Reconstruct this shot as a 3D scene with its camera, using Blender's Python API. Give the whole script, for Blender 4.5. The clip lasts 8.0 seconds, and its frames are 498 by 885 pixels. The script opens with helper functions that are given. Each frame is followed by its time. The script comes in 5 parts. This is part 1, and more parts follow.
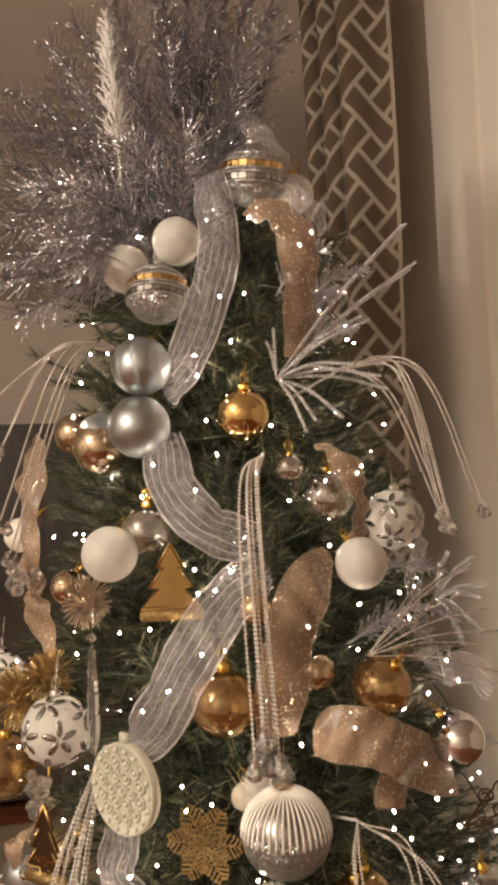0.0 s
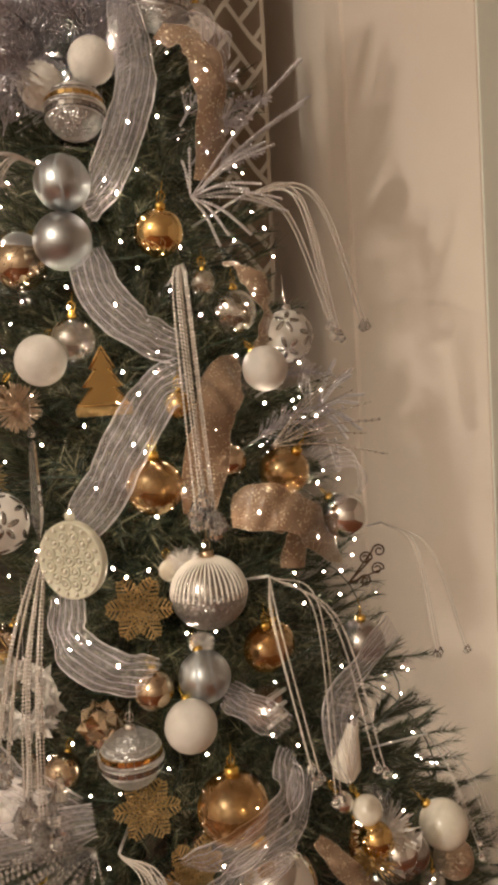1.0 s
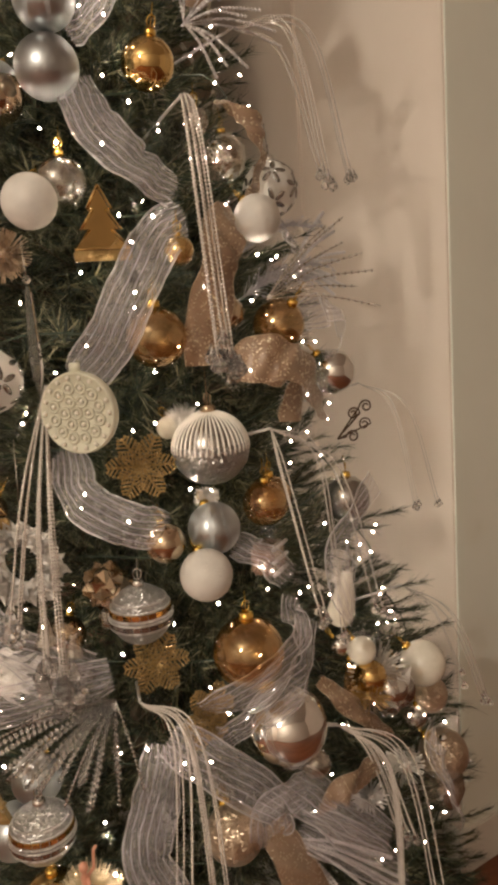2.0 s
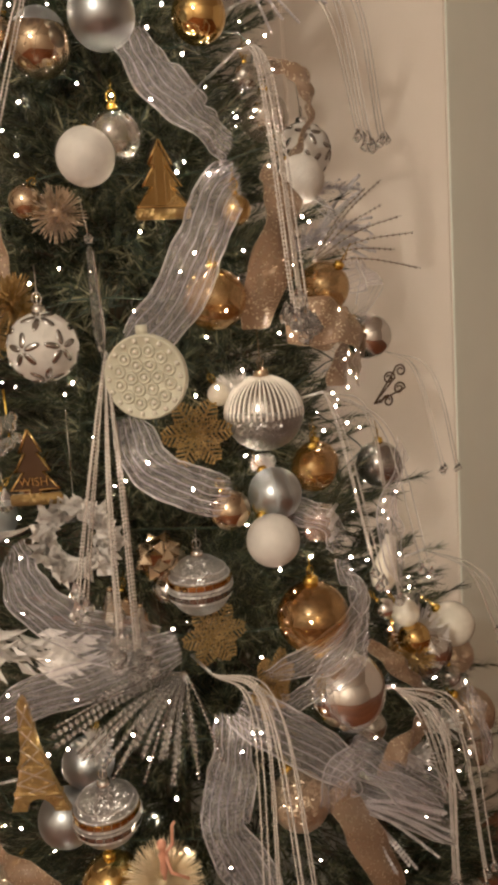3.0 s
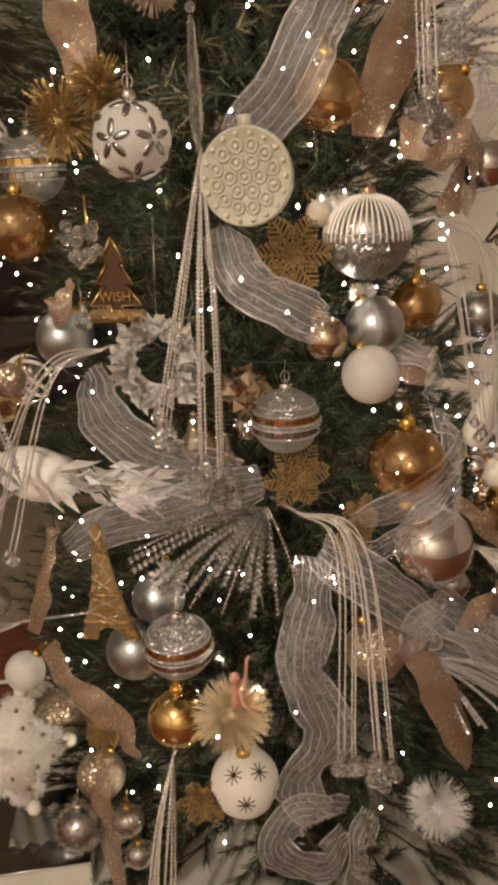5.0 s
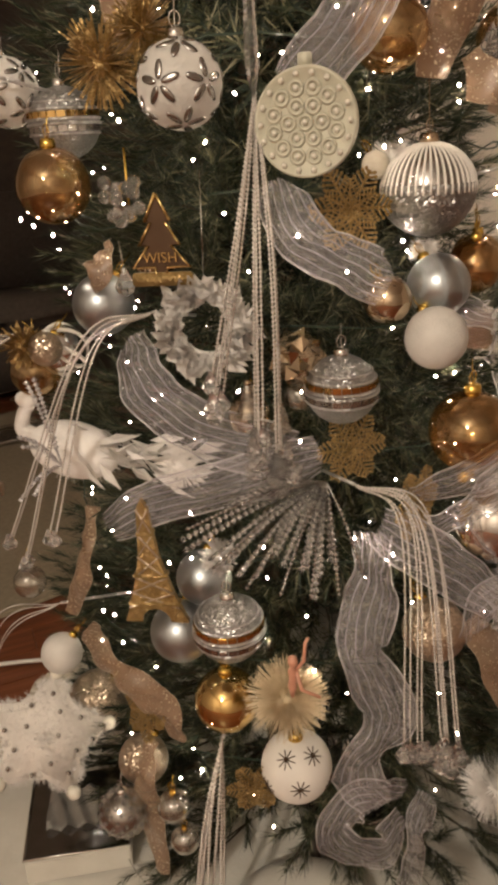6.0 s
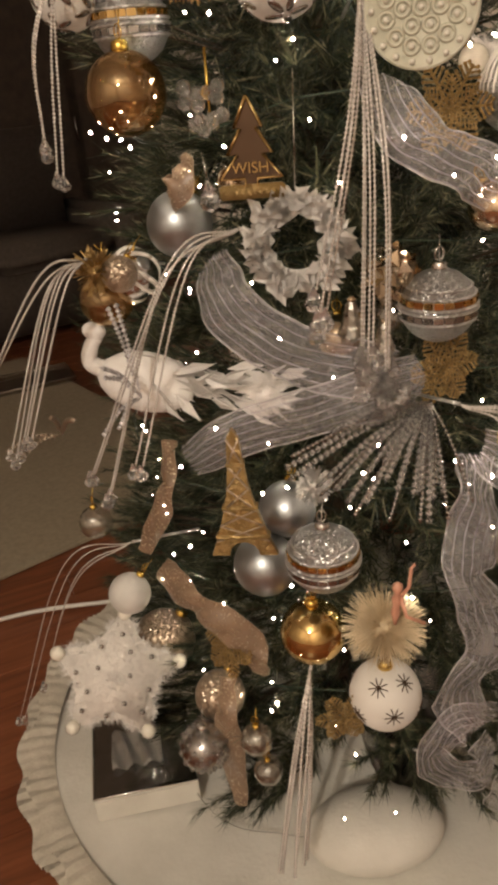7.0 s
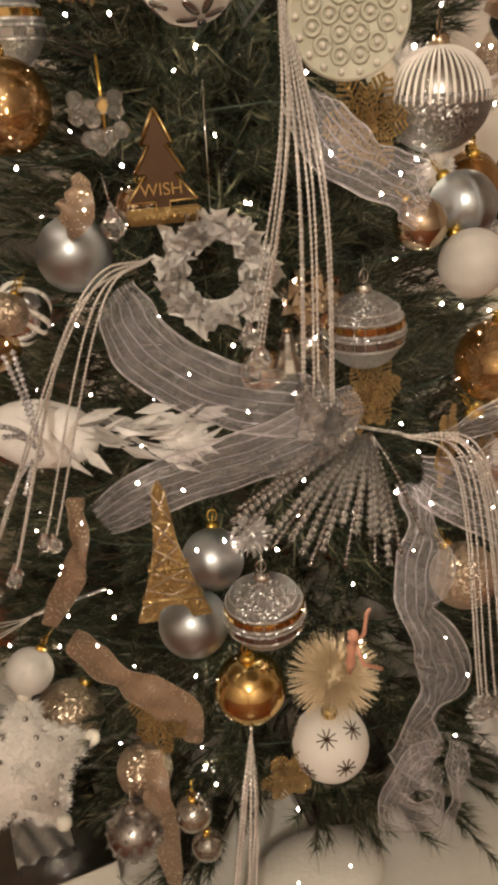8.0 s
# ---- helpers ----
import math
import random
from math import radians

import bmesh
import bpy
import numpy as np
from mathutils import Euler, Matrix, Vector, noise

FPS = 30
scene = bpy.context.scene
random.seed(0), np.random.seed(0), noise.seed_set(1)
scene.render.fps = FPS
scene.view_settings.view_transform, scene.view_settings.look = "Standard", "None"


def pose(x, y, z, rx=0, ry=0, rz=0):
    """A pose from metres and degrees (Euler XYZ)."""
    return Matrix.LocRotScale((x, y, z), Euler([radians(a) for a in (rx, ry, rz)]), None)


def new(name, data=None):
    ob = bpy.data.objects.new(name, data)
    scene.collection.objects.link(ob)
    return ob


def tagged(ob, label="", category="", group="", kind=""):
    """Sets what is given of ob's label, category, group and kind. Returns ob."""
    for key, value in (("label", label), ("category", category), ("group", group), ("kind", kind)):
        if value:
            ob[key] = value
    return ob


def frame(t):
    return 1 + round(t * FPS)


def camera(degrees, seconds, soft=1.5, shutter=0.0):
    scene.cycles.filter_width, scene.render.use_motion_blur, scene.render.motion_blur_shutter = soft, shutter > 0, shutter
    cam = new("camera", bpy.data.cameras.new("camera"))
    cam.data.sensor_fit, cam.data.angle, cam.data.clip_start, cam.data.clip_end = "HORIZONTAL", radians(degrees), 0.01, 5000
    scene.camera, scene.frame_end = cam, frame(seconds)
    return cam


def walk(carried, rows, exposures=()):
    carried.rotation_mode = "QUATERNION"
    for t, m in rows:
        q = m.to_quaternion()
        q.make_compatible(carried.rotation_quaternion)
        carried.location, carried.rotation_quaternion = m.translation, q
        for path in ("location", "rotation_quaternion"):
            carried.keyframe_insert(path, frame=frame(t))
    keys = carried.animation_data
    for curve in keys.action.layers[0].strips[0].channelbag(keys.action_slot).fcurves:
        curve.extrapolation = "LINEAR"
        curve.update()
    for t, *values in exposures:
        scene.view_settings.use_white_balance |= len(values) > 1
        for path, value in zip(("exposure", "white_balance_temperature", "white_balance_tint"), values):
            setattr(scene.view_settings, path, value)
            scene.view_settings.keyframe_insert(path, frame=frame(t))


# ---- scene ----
cam = camera(35.7, 8.0, soft=4.0)
METRES, EYE, TILT, LEAN, TURN = 1.2, 1.55, 4.0, 2.0, 0.0
ROWS = [
    (0.0, 0.0, 0.0, 0.0, -0.0, -0.0, 0.0),
    (0.5, -0.018, -0.0497, -0.0557, -6.31, -3.48, 0.03),
    (1.0, -0.1134, -0.1042, -0.105, -12.56, -7.36, 0.56),
    (1.5, -0.1791, -0.0956, -0.1518, -16.47, -11.83, 0.57),
    (3.0, -0.3981, 0.0098, -0.2159, -27.2, -14.43, 1.12),
    (3.5, -0.4311, 0.0223, -0.2259, -23.64, -15.39, -0.38),
    (4.0, -0.4245, 0.035, -0.2745, -23.21, -18.1, -0.69),
    (5.5, -0.4276, 0.1005, -0.3142, -22.61, -23.24, -0.68),
    (6.0, -0.4537, 0.1345, -0.3293, -22.84, -24.2, -0.09),
    (6.5, -0.4962, 0.1603, -0.3482, -23.68, -26.45, 0.28),
    (7.0, -0.5465, 0.201, -0.3616, -24.75, -28.29, 1.31),
    (7.5, -0.562, 0.2604, -0.3567, -31.15, -27.66, 2.77),
    (8.0, -0.5823, 0.3193, -0.371, -38.01, -27.27, 0.18),
]
walk(cam, [(t, pose(0, 0, EYE, TILT, LEAN, TURN) @ pose(METRES * x, METRES * y, METRES * z, 90 + pitch, roll, yaw)) for t, x, y, z, yaw, pitch, roll in ROWS],
     exposures=[(0.0, -0.1), (1.0, -0.32), (3.0, -0.5), (6.0, -0.5), (8.0, -0.52)])

# ---- light: evening, lamps of the room and the tree's own bulbs ----
world = bpy.data.worlds.new("world")
world.use_nodes = True
world.node_tree.nodes["Background"].inputs[0].default_value = (1.0, 0.85, 0.7, 1)
world.node_tree.nodes["Background"].inputs[1].default_value = 0.006
scene.world = world


def lamp(name, at, watts, colour, size):
    data = bpy.data.lights.new(name, "POINT")
    data.energy, data.color, data.shadow_soft_size = watts, colour, size
    ob = new(name, data)
    ob.location = at
    return ob


WARM = (1.0, 0.9, 0.76)
lamp("ceiling_bulb", (-2.15, -1.1, 2.5), 220, WARM, 0.06)

# ---- materials ----
MATS = {}


def material(name):
    m = bpy.data.materials.new(name)
    m.use_nodes = True
    nt = m.node_tree
    MATS[name] = m
    return m, nt, nt.nodes["Principled BSDF"]


def node(nt, kind, **values):
    n = nt.nodes.new(kind)
    for key, value in values.items():
        n.inputs[key].default_value = value
    return n


def math_node(nt, op, a, b=None):
    n = nt.nodes.new("ShaderNodeMath")
    n.operation = op
    for i, v in enumerate((a, b)):
        if v is None:
            continue
        if isinstance(v, (int, float)):
            n.inputs[i].default_value = v
        else:
            nt.links.new(v, n.inputs[i])
    return n.outputs[0]


def ramp(nt, source, stops):
    n = nt.nodes.new("ShaderNodeValToRGB")
    n.color_ramp.elements[0].position, n.color_ramp.elements[0].color = stops[0][0], (*stops[0][1], 1)
    n.color_ramp.elements[1].position, n.color_ramp.elements[1].color = stops[-1][0], (*stops[-1][1], 1)
    for p, c in stops[1:-1]:
        n.color_ramp.elements.new(p).color = (*c, 1)
    nt.links.new(source, n.inputs[0])
    return n.outputs[0]


def mottled(name, dark, light, scale, rough=0.6, metallic=0.0, bump=0.0, bump_scale=200.0, coat=0.0):
    """A surface with variation at two scales and a fine relief."""
    m, nt, b = material(name)
    tc = nt.nodes.new("ShaderNodeTexCoord")
    n = node(nt, "ShaderNodeTexNoise", Scale=scale, Detail=6.0, Roughness=0.6)
    nt.links.new(tc.outputs["Object"], n.inputs["Vector"])
    nt.links.new(ramp(nt, n.outputs["Fac"], [(0.3, dark), (0.7, light)]), b.inputs["Base Color"])
    b.inputs["Roughness"].default_value, b.inputs["Metallic"].default_value = rough, metallic
    b.inputs["Coat Weight"].default_value = coat
    if bump:
        n2 = node(nt, "ShaderNodeTexNoise", Scale=bump_scale, Detail=4.0)
        nt.links.new(tc.outputs["Object"], n2.inputs["Vector"])
        bp = node(nt, "ShaderNodeBump", Strength=bump, Distance=0.002)
        nt.links.new(n2.outputs["Fac"], bp.inputs["Height"])
        nt.links.new(bp.outputs["Normal"], b.inputs["Normal"])
    return m


def glittered(name, base, rough, metallic, cells, tilt, alpha=1.0, flecks=None, emission=0.0):
    """Grains of glitter: each cell leans its own way and flashes in the lamps. flecks: share of cells that are metal grains on a cloth."""
    m, nt, b = material(name)
    tc = nt.nodes.new("ShaderNodeTexCoord")
    v = node(nt, "ShaderNodeTexVoronoi", Scale=cells)
    nt.links.new(tc.outputs["Object"], v.inputs["Vector"])
    off = nt.nodes.new("ShaderNodeVectorMath")
    off.operation = "SUBTRACT"
    nt.links.new(v.outputs["Color"], off.inputs[0])
    off.inputs[1].default_value = (0.5, 0.5, 0.5)
    k = nt.nodes.new("ShaderNodeVectorMath")
    k.operation = "SCALE"
    nt.links.new(off.outputs[0], k.inputs[0])
    geo = nt.nodes.new("ShaderNodeNewGeometry")
    add = nt.nodes.new("ShaderNodeVectorMath")
    add.operation = "ADD"
    nt.links.new(geo.outputs["Normal"], add.inputs[0])
    nt.links.new(k.outputs[0], add.inputs[1])
    unit = nt.nodes.new("ShaderNodeVectorMath")
    unit.operation = "NORMALIZE"
    nt.links.new(add.outputs[0], unit.inputs[0])
    nt.links.new(unit.outputs[0], b.inputs["Normal"])
    k.inputs["Scale"].default_value = tilt
    big = node(nt, "ShaderNodeTexNoise", Scale=18.0, Detail=3.0)
    nt.links.new(tc.outputs["Object"], big.inputs["Vector"])
    dark = tuple(0.75 * q for q in base)
    col = ramp(nt, big.outputs["Fac"], [(0.3, dark), (0.7, base)])
    b.inputs["Roughness"].default_value, b.inputs["Metallic"].default_value = rough, metallic
    if flecks:
        sep = nt.nodes.new("ShaderNodeSeparateColor")
        nt.links.new(v.outputs["Color"], sep.inputs[0])
        patch = node(nt, "ShaderNodeTexNoise", Scale=25.0, Detail=2.0)
        nt.links.new(tc.outputs["Object"], patch.inputs["Vector"])
        some = math_node(nt, "LESS_THAN", sep.outputs[2], math_node(nt, "MULTIPLY", patch.outputs["Fac"], flecks * 2))
        nt.links.new(some, b.inputs["Metallic"])
        nt.links.new(math_node(nt, "MULTIPLY", some, tilt), k.inputs["Scale"])
        mix = nt.nodes.new("ShaderNodeMix")
        mix.data_type = "RGBA"
        nt.links.new(some, mix.inputs["Factor"])
        nt.links.new(col, mix.inputs["A"])
        mix.inputs["B"].default_value = (1.0, 0.88, 0.66, 1)
        col = mix.outputs["Result"]
        nt.links.new(math_node(nt, "SUBTRACT", rough, math_node(nt, "MULTIPLY", some, rough - 0.32)), b.inputs["Roughness"])
    nt.links.new(col, b.inputs["Base Color"])
    b.inputs["Alpha"].default_value = alpha
    return m


def metal(name, colour, rough, swirl=0.0):
    m, nt, b = material(name)
    b.inputs["Metallic"].default_value = 1.0
    tc = nt.nodes.new("ShaderNodeTexCoord")
    n = node(nt, "ShaderNodeTexNoise", Scale=30.0, Detail=5.0)
    nt.links.new(tc.outputs["Object"], n.inputs["Vector"])
    nt.links.new(ramp(nt, n.outputs["Fac"], [(0.3, tuple(0.85 * q for q in colour)), (0.7, colour)]), b.inputs["Base Color"])
    nt.links.new(math_node(nt, "ADD", math_node(nt, "MULTIPLY", n.outputs["Fac"], 0.12), max(rough - 0.06, 0.0)), b.inputs["Roughness"])
    if swirl:
        w = node(nt, "ShaderNodeTexWave", Scale=14.0, Distortion=9.0)
        w.inputs["Detail Scale"].default_value = 0.6
        nt.links.new(tc.outputs["Object"], w.inputs["Vector"])
        line = math_node(nt, "GREATER_THAN", w.outputs["Fac"], 0.86)
        nt.links.new(math_node(nt, "ADD", math_node(nt, "MULTIPLY", line, 0.3), rough), b.inputs["Roughness"])
        bp = node(nt, "ShaderNodeBump", Strength=swirl, Distance=0.002)
        nt.links.new(line, bp.inputs["Height"])
        nt.links.new(bp.outputs["Normal"], b.inputs["Normal"])
    return m


def clear(name, colour, rough, share):
    """Thin tinted glass: part clear, part reflecting."""
    m, nt, b = material(name)
    b.inputs["Base Color"].default_value = (*colour, 1)
    b.inputs["Metallic"].default_value, b.inputs["Roughness"].default_value = 1.0, rough
    tr = nt.nodes.new("ShaderNodeBsdfTransparent")
    tr.inputs[0].default_value = (*(min(1, q ** 0.5) for q in colour), 1)
    lw = nt.nodes.new("ShaderNodeLayerWeight")
    lw.inputs[0].default_value = 0.35
    mx = nt.nodes.new("ShaderNodeMixShader")
    fac = math_node(nt, "ADD", math_node(nt, "MULTIPLY", lw.outputs["Facing"], 0.5), share)
    nt.links.new(fac, mx.inputs[0])
    nt.links.new(tr.outputs[0], mx.inputs[1])
    nt.links.new(b.outputs[0], mx.inputs[2])
    nt.links.new(mx.outputs[0], nt.nodes["Material Output"].inputs[0])
    return m


def sheer(name, colour, cover, glint):
    """Organza: thin threads across the width, see-through between them, a few pleats and flashes."""
    m, nt, b = material(name)
    uv = nt.nodes.new("ShaderNodeUVMap")
    sep = nt.nodes.new("ShaderNodeSeparateXYZ")
    nt.links.new(uv.outputs[0], sep.inputs[0])
    noise_n = node(nt, "ShaderNodeTexNoise", Scale=9.0, Detail=4.0, Roughness=0.65)
    fold = nt.nodes.new("ShaderNodeMapping")
    fold.inputs["Scale"].default_value = (0.9, 1.6, 1.0)
    nt.links.new(uv.outputs[0], fold.inputs[0])
    nt.links.new(fold.outputs[0], noise_n.inputs["Vector"])
    stripe = math_node(nt, "PINGPONG", math_node(nt, "MULTIPLY", sep.outputs[0], 6.0), 0.5)
    thread = math_node(nt, "LESS_THAN", stripe, 0.07)
    edge = math_node(nt, "GREATER_THAN", math_node(nt, "ABSOLUTE", math_node(nt, "SUBTRACT", sep.outputs[0], 0.5)), 0.465)
    lines = math_node(nt, "MAXIMUM", thread, edge)
    b.inputs["Base Color"].default_value = (*colour, 1)
    b.inputs["Roughness"].default_value, b.inputs["Metallic"].default_value = 0.16, glint
    b.inputs["Sheen Weight"].default_value = 0.3
    v = node(nt, "ShaderNodeTexVoronoi", Scale=420.0)
    nt.links.new(uv.outputs[0], v.inputs["Vector"])
    sc = nt.nodes.new("ShaderNodeSeparateColor")
    nt.links.new(v.outputs["Color"], sc.inputs[0])
    fleck = math_node(nt, "LESS_THAN", sc.outputs[0], 0.04)
    bp = node(nt, "ShaderNodeBump", Strength=0.8, Distance=0.01)
    crinkle = node(nt, "ShaderNodeTexNoise", Scale=14.0, Detail=3.0)
    nt.links.new(fold.outputs[0], crinkle.inputs["Vector"])
    nt.links.new(crinkle.outputs["Fac"], bp.inputs["Height"])
    nt.links.new(bp.outputs["Normal"], b.inputs["Normal"])
    tl = nt.nodes.new("ShaderNodeBsdfTranslucent")
    tl.inputs[0].default_value = (*colour, 1)
    body = nt.nodes.new("ShaderNodeMixShader")
    body.inputs[0].default_value = 0.5
    nt.links.new(b.outputs[0], body.inputs[1])
    nt.links.new(tl.outputs[0], body.inputs[2])
    tr = nt.nodes.new("ShaderNodeBsdfTransparent")
    mx = nt.nodes.new("ShaderNodeMixShader")
    a = math_node(nt, "ADD", cover, math_node(nt, "MULTIPLY", math_node(nt, "SUBTRACT", noise_n.outputs["Fac"], 0.5), 0.45))
    a = math_node(nt, "MINIMUM", math_node(nt, "ADD", a, math_node(nt, "MULTIPLY", math_node(nt, "MAXIMUM", lines, fleck), 0.2)), 1.0)
    nt.links.new(a, mx.inputs[0])
    nt.links.new(tr.outputs[0], mx.inputs[1])
    nt.links.new(body.outputs[0], mx.inputs[2])
    nt.links.new(mx.outputs[0], nt.nodes["Material Output"].inputs[0])
    return m


def glass(name, colour=(1, 1, 1), rough=0.0):
    m, nt, b = material(name)
    b.inputs["Base Color"].default_value = (*colour, 1)
    b.inputs["Roughness"].default_value, b.inputs["Transmission Weight"].default_value, b.inputs["IOR"].default_value = rough, 0.96, 1.52
    return m


def per_island(name, stops, rough, metallic=0.0):
    m, nt, b = material(name)
    geo = nt.nodes.new("ShaderNodeNewGeometry")
    nt.links.new(ramp(nt, geo.outputs["Random Per Island"], stops), b.inputs["Base Color"])
    b.inputs["Roughness"].default_value, b.inputs["Metallic"].default_value = rough, metallic
    return m


# the palest needles carry both frost and the bulbs' light in their colour
per_island("needles", [(0.0, (0.008, 0.017, 0.011)), (0.45, (0.024, 0.034, 0.018)), (0.8, (0.075, 0.077, 0.038)), (1.0, (0.27, 0.25, 0.16))], 0.5)
MATS["needles"].node_tree.nodes["Principled BSDF"].inputs["Specular IOR Level"].default_value = 0.3
mottled("bark", (0.05, 0.035, 0.02), (0.1, 0.07, 0.045), 30, 0.9, bump=0.5)
glittered("white_glitter", (0.68, 0.65, 0.6), 0.55, 0.0, 900, 0.35)
glittered("silver_glitter", (0.78, 0.76, 0.75), 0.28, 0.85, 430, 1.1)
glittered("pewter_glitter", (0.4, 0.385, 0.37), 0.3, 0.85, 430, 1.1)
glittered("crystal_crust", (0.44, 0.43, 0.42), 0.28, 0.85, 620, 1.2)
glittered("gold_glitter", (0.44, 0.3, 0.125), 0.33, 0.8, 800, 1.25)
glittered("champagne_glitter", (0.6, 0.48, 0.36), 0.28, 0.85, 400, 1.0)
glittered("frost", (0.74, 0.71, 0.72), 0.3, 0.5, 420, 1.2)
glittered("plume_frost", (0.58, 0.55, 0.58), 0.28, 0.75, 420, 1.2)
glittered("white_plush", (0.85, 0.8, 0.74), 0.9, 0.0, 300, 0.5)
glittered("tan_ribbon", (0.35, 0.235, 0.155), 0.36, 0.0, 520, 0.7, alpha=0.82, flecks=0.07)
metal("silver_satin", (0.44, 0.46, 0.47), 0.38)
metal("silver_swirl", (0.5, 0.53, 0.545), 0.34, 0.5)
metal("silver_chrome", (0.8, 0.79, 0.77), 0.07)
metal("champagne_chrome", (0.62, 0.5, 0.36), 0.08)
metal("gold_chrome", (0.74, 0.52, 0.22), 0.06)
metal("gold_flat", (0.6, 0.42, 0.18), 0.25)
metal("cap_gold", (0.75, 0.5, 0.12), 0.25)
metal("dark_silver", (0.42, 0.4, 0.38), 0.25)
metal("foil", (0.86, 0.84, 0.81), 0.42)
metal("bright_foil", (0.9, 0.88, 0.85), 0.55)
metal("dark_mirror", (0.45, 0.43, 0.41), 0.15)
metal("bronze", (0.11, 0.07, 0.045), 0.45)
clear("amber_glass", (0.74, 0.54, 0.31), 0.05, 0.3)
clear("clear_glass", (0.8, 0.78, 0.74), 0.06, 0.3)
clear("acrylic", (0.86, 0.83, 0.79), 0.12, 0.35)
sheer("organza", (0.9, 0.84, 0.88), 0.24, 0.15)
glass("crystal", (0.97, 0.96, 0.95))
mottled("beads", (0.62, 0.57, 0.52), (0.8, 0.75, 0.7), 80, 0.16, metallic=0.35)
mottled("disc_cream", (0.5, 0.48, 0.37), (0.64, 0.62, 0.5), 40, 0.55, bump=0.3)
mottled("pearl", (0.7, 0.66, 0.56), (0.82, 0.78, 0.68), 60, 0.2, coat=0.6)
mottled("white_paint", (0.72, 0.68, 0.62), (0.8, 0.76, 0.7), 25, 0.5)
mottled("white_resin", (0.75, 0.7, 0.66), (0.88, 0.84, 0.8), 40, 0.45, bump=0.4)
mottled("feather", (0.78, 0.74, 0.7), (0.9, 0.87, 0.84), 60, 0.85, bump=0.5, bump_scale=400)
mottled("wall_paint", (0.69, 0.61, 0.53), (0.74, 0.66, 0.58), 2.5, 0.75, bump=0.25, bump_scale=320)
mottled("end_paint", (0.72, 0.74, 0.66), (0.77, 0.79, 0.71), 3, 0.6, bump=0.15)
mottled("trim_paint", (0.66, 0.64, 0.58), (0.7, 0.68, 0.62), 4, 0.45, bump=0.1)
mottled("ceiling_paint", (0.62, 0.57, 0.5), (0.66, 0.6, 0.54), 3, 0.9)
mottled("rug_pile", (0.28, 0.23, 0.16), (0.36, 0.3, 0.21), 60, 0.95, bump=0.8, bump_scale=500)
mottled("sofa_cloth", (0.075, 0.058, 0.046), (0.11, 0.085, 0.068), 40, 0.9, bump=0.6, bump_scale=600)
mottled("dark_wood", (0.03, 0.02, 0.014), (0.06, 0.04, 0.026), 20, 0.5)
mottled("skirt_cloth", (0.6, 0.57, 0.5), (0.72, 0.69, 0.62), 9, 0.8, bump=0.5, bump_scale=120)
mottled("ruffle_cloth", (0.5, 0.45, 0.36), (0.66, 0.6, 0.5), 30, 0.85, bump=0.5)
mottled("gift_paper", (0.6, 0.57, 0.5), (0.7, 0.67, 0.6), 14, 0.35)
mottled("skin_plastic", (0.62, 0.3, 0.2), (0.68, 0.35, 0.24), 40, 0.4)
mottled("tulle_gold", (0.6, 0.48, 0.3), (0.75, 0.63, 0.44), 60, 0.6, metallic=0.2, bump=0.5)
mottled("cable_white", (0.7, 0.66, 0.6), (0.75, 0.72, 0.66), 30, 0.4)
mottled("wire_green", (0.01, 0.025, 0.012), (0.02, 0.035, 0.016), 30, 0.5)
m, nt, b = material("bulb_glow")
b.inputs["Base Color"].default_value = (1, 0.9, 0.75, 1)
b.inputs["Emission Color"].default_value = (1.0, 0.83, 0.65, 1)
b.inputs["Emission Strength"].default_value = 760.0

# reddish boards
m, nt, b = material("floor_board")
tc = nt.nodes.new("ShaderNodeTexCoord")
mp = nt.nodes.new("ShaderNodeMapping")
mp.inputs["Scale"].default_value = (2.0, 30.0, 10.0)
nt.links.new(tc.outputs["Object"], mp.inputs[0])
n1 = node(nt, "ShaderNodeTexNoise", Scale=2.0, Detail=8.0, Distortion=0.6)
nt.links.new(mp.outputs[0], n1.inputs["Vector"])
info = nt.nodes.new("ShaderNodeObjectInfo")
both = math_node(nt, "ADD", math_node(nt, "MULTIPLY", n1.outputs["Fac"], 0.75), math_node(nt, "MULTIPLY", info.outputs["Random"], 0.25))
nt.links.new(ramp(nt, both, [(0.2, (0.09, 0.028, 0.012)), (0.5, (0.2, 0.065, 0.028)), (0.85, (0.3, 0.11, 0.05))]), b.inputs["Base Color"])
b.inputs["Roughness"].default_value = 0.32
mottled("floor_gap", (0.02, 0.008, 0.005), (0.04, 0.015, 0.008), 10, 0.8)

# printed lattice cloth: cream bands that weave over and under on taupe
m, nt, b = material("lattice_cloth")
uv = nt.nodes.new("ShaderNodeUVMap")
sep = nt.nodes.new("ShaderNodeSeparateXYZ")
nt.links.new(uv.outputs[0], sep.inputs[0])
CELL = 0.125
qa = math_node(nt, "MULTIPLY", math_node(nt, "ADD", math_node(nt, "MULTIPLY", sep.outputs[0], 1.15), sep.outputs[1]), 0.7071 / CELL)
qb = math_node(nt, "MULTIPLY", math_node(nt, "SUBTRACT", sep.outputs[1], math_node(nt, "MULTIPLY", sep.outputs[0], 1.15)), 0.7071 / CELL)


def band(q):
    h = math_node(nt, "ABSOLUTE", math_node(nt, "SUBTRACT", math_node(nt, "FRACT", q), 0.5))
    inside = math_node(nt, "LESS_THAN", h, 0.2)
    rim = math_node(nt, "LESS_THAN", math_node(nt, "ABSOLUTE", math_node(nt, "SUBTRACT", h, 0.25)), 0.055)
    return inside, rim


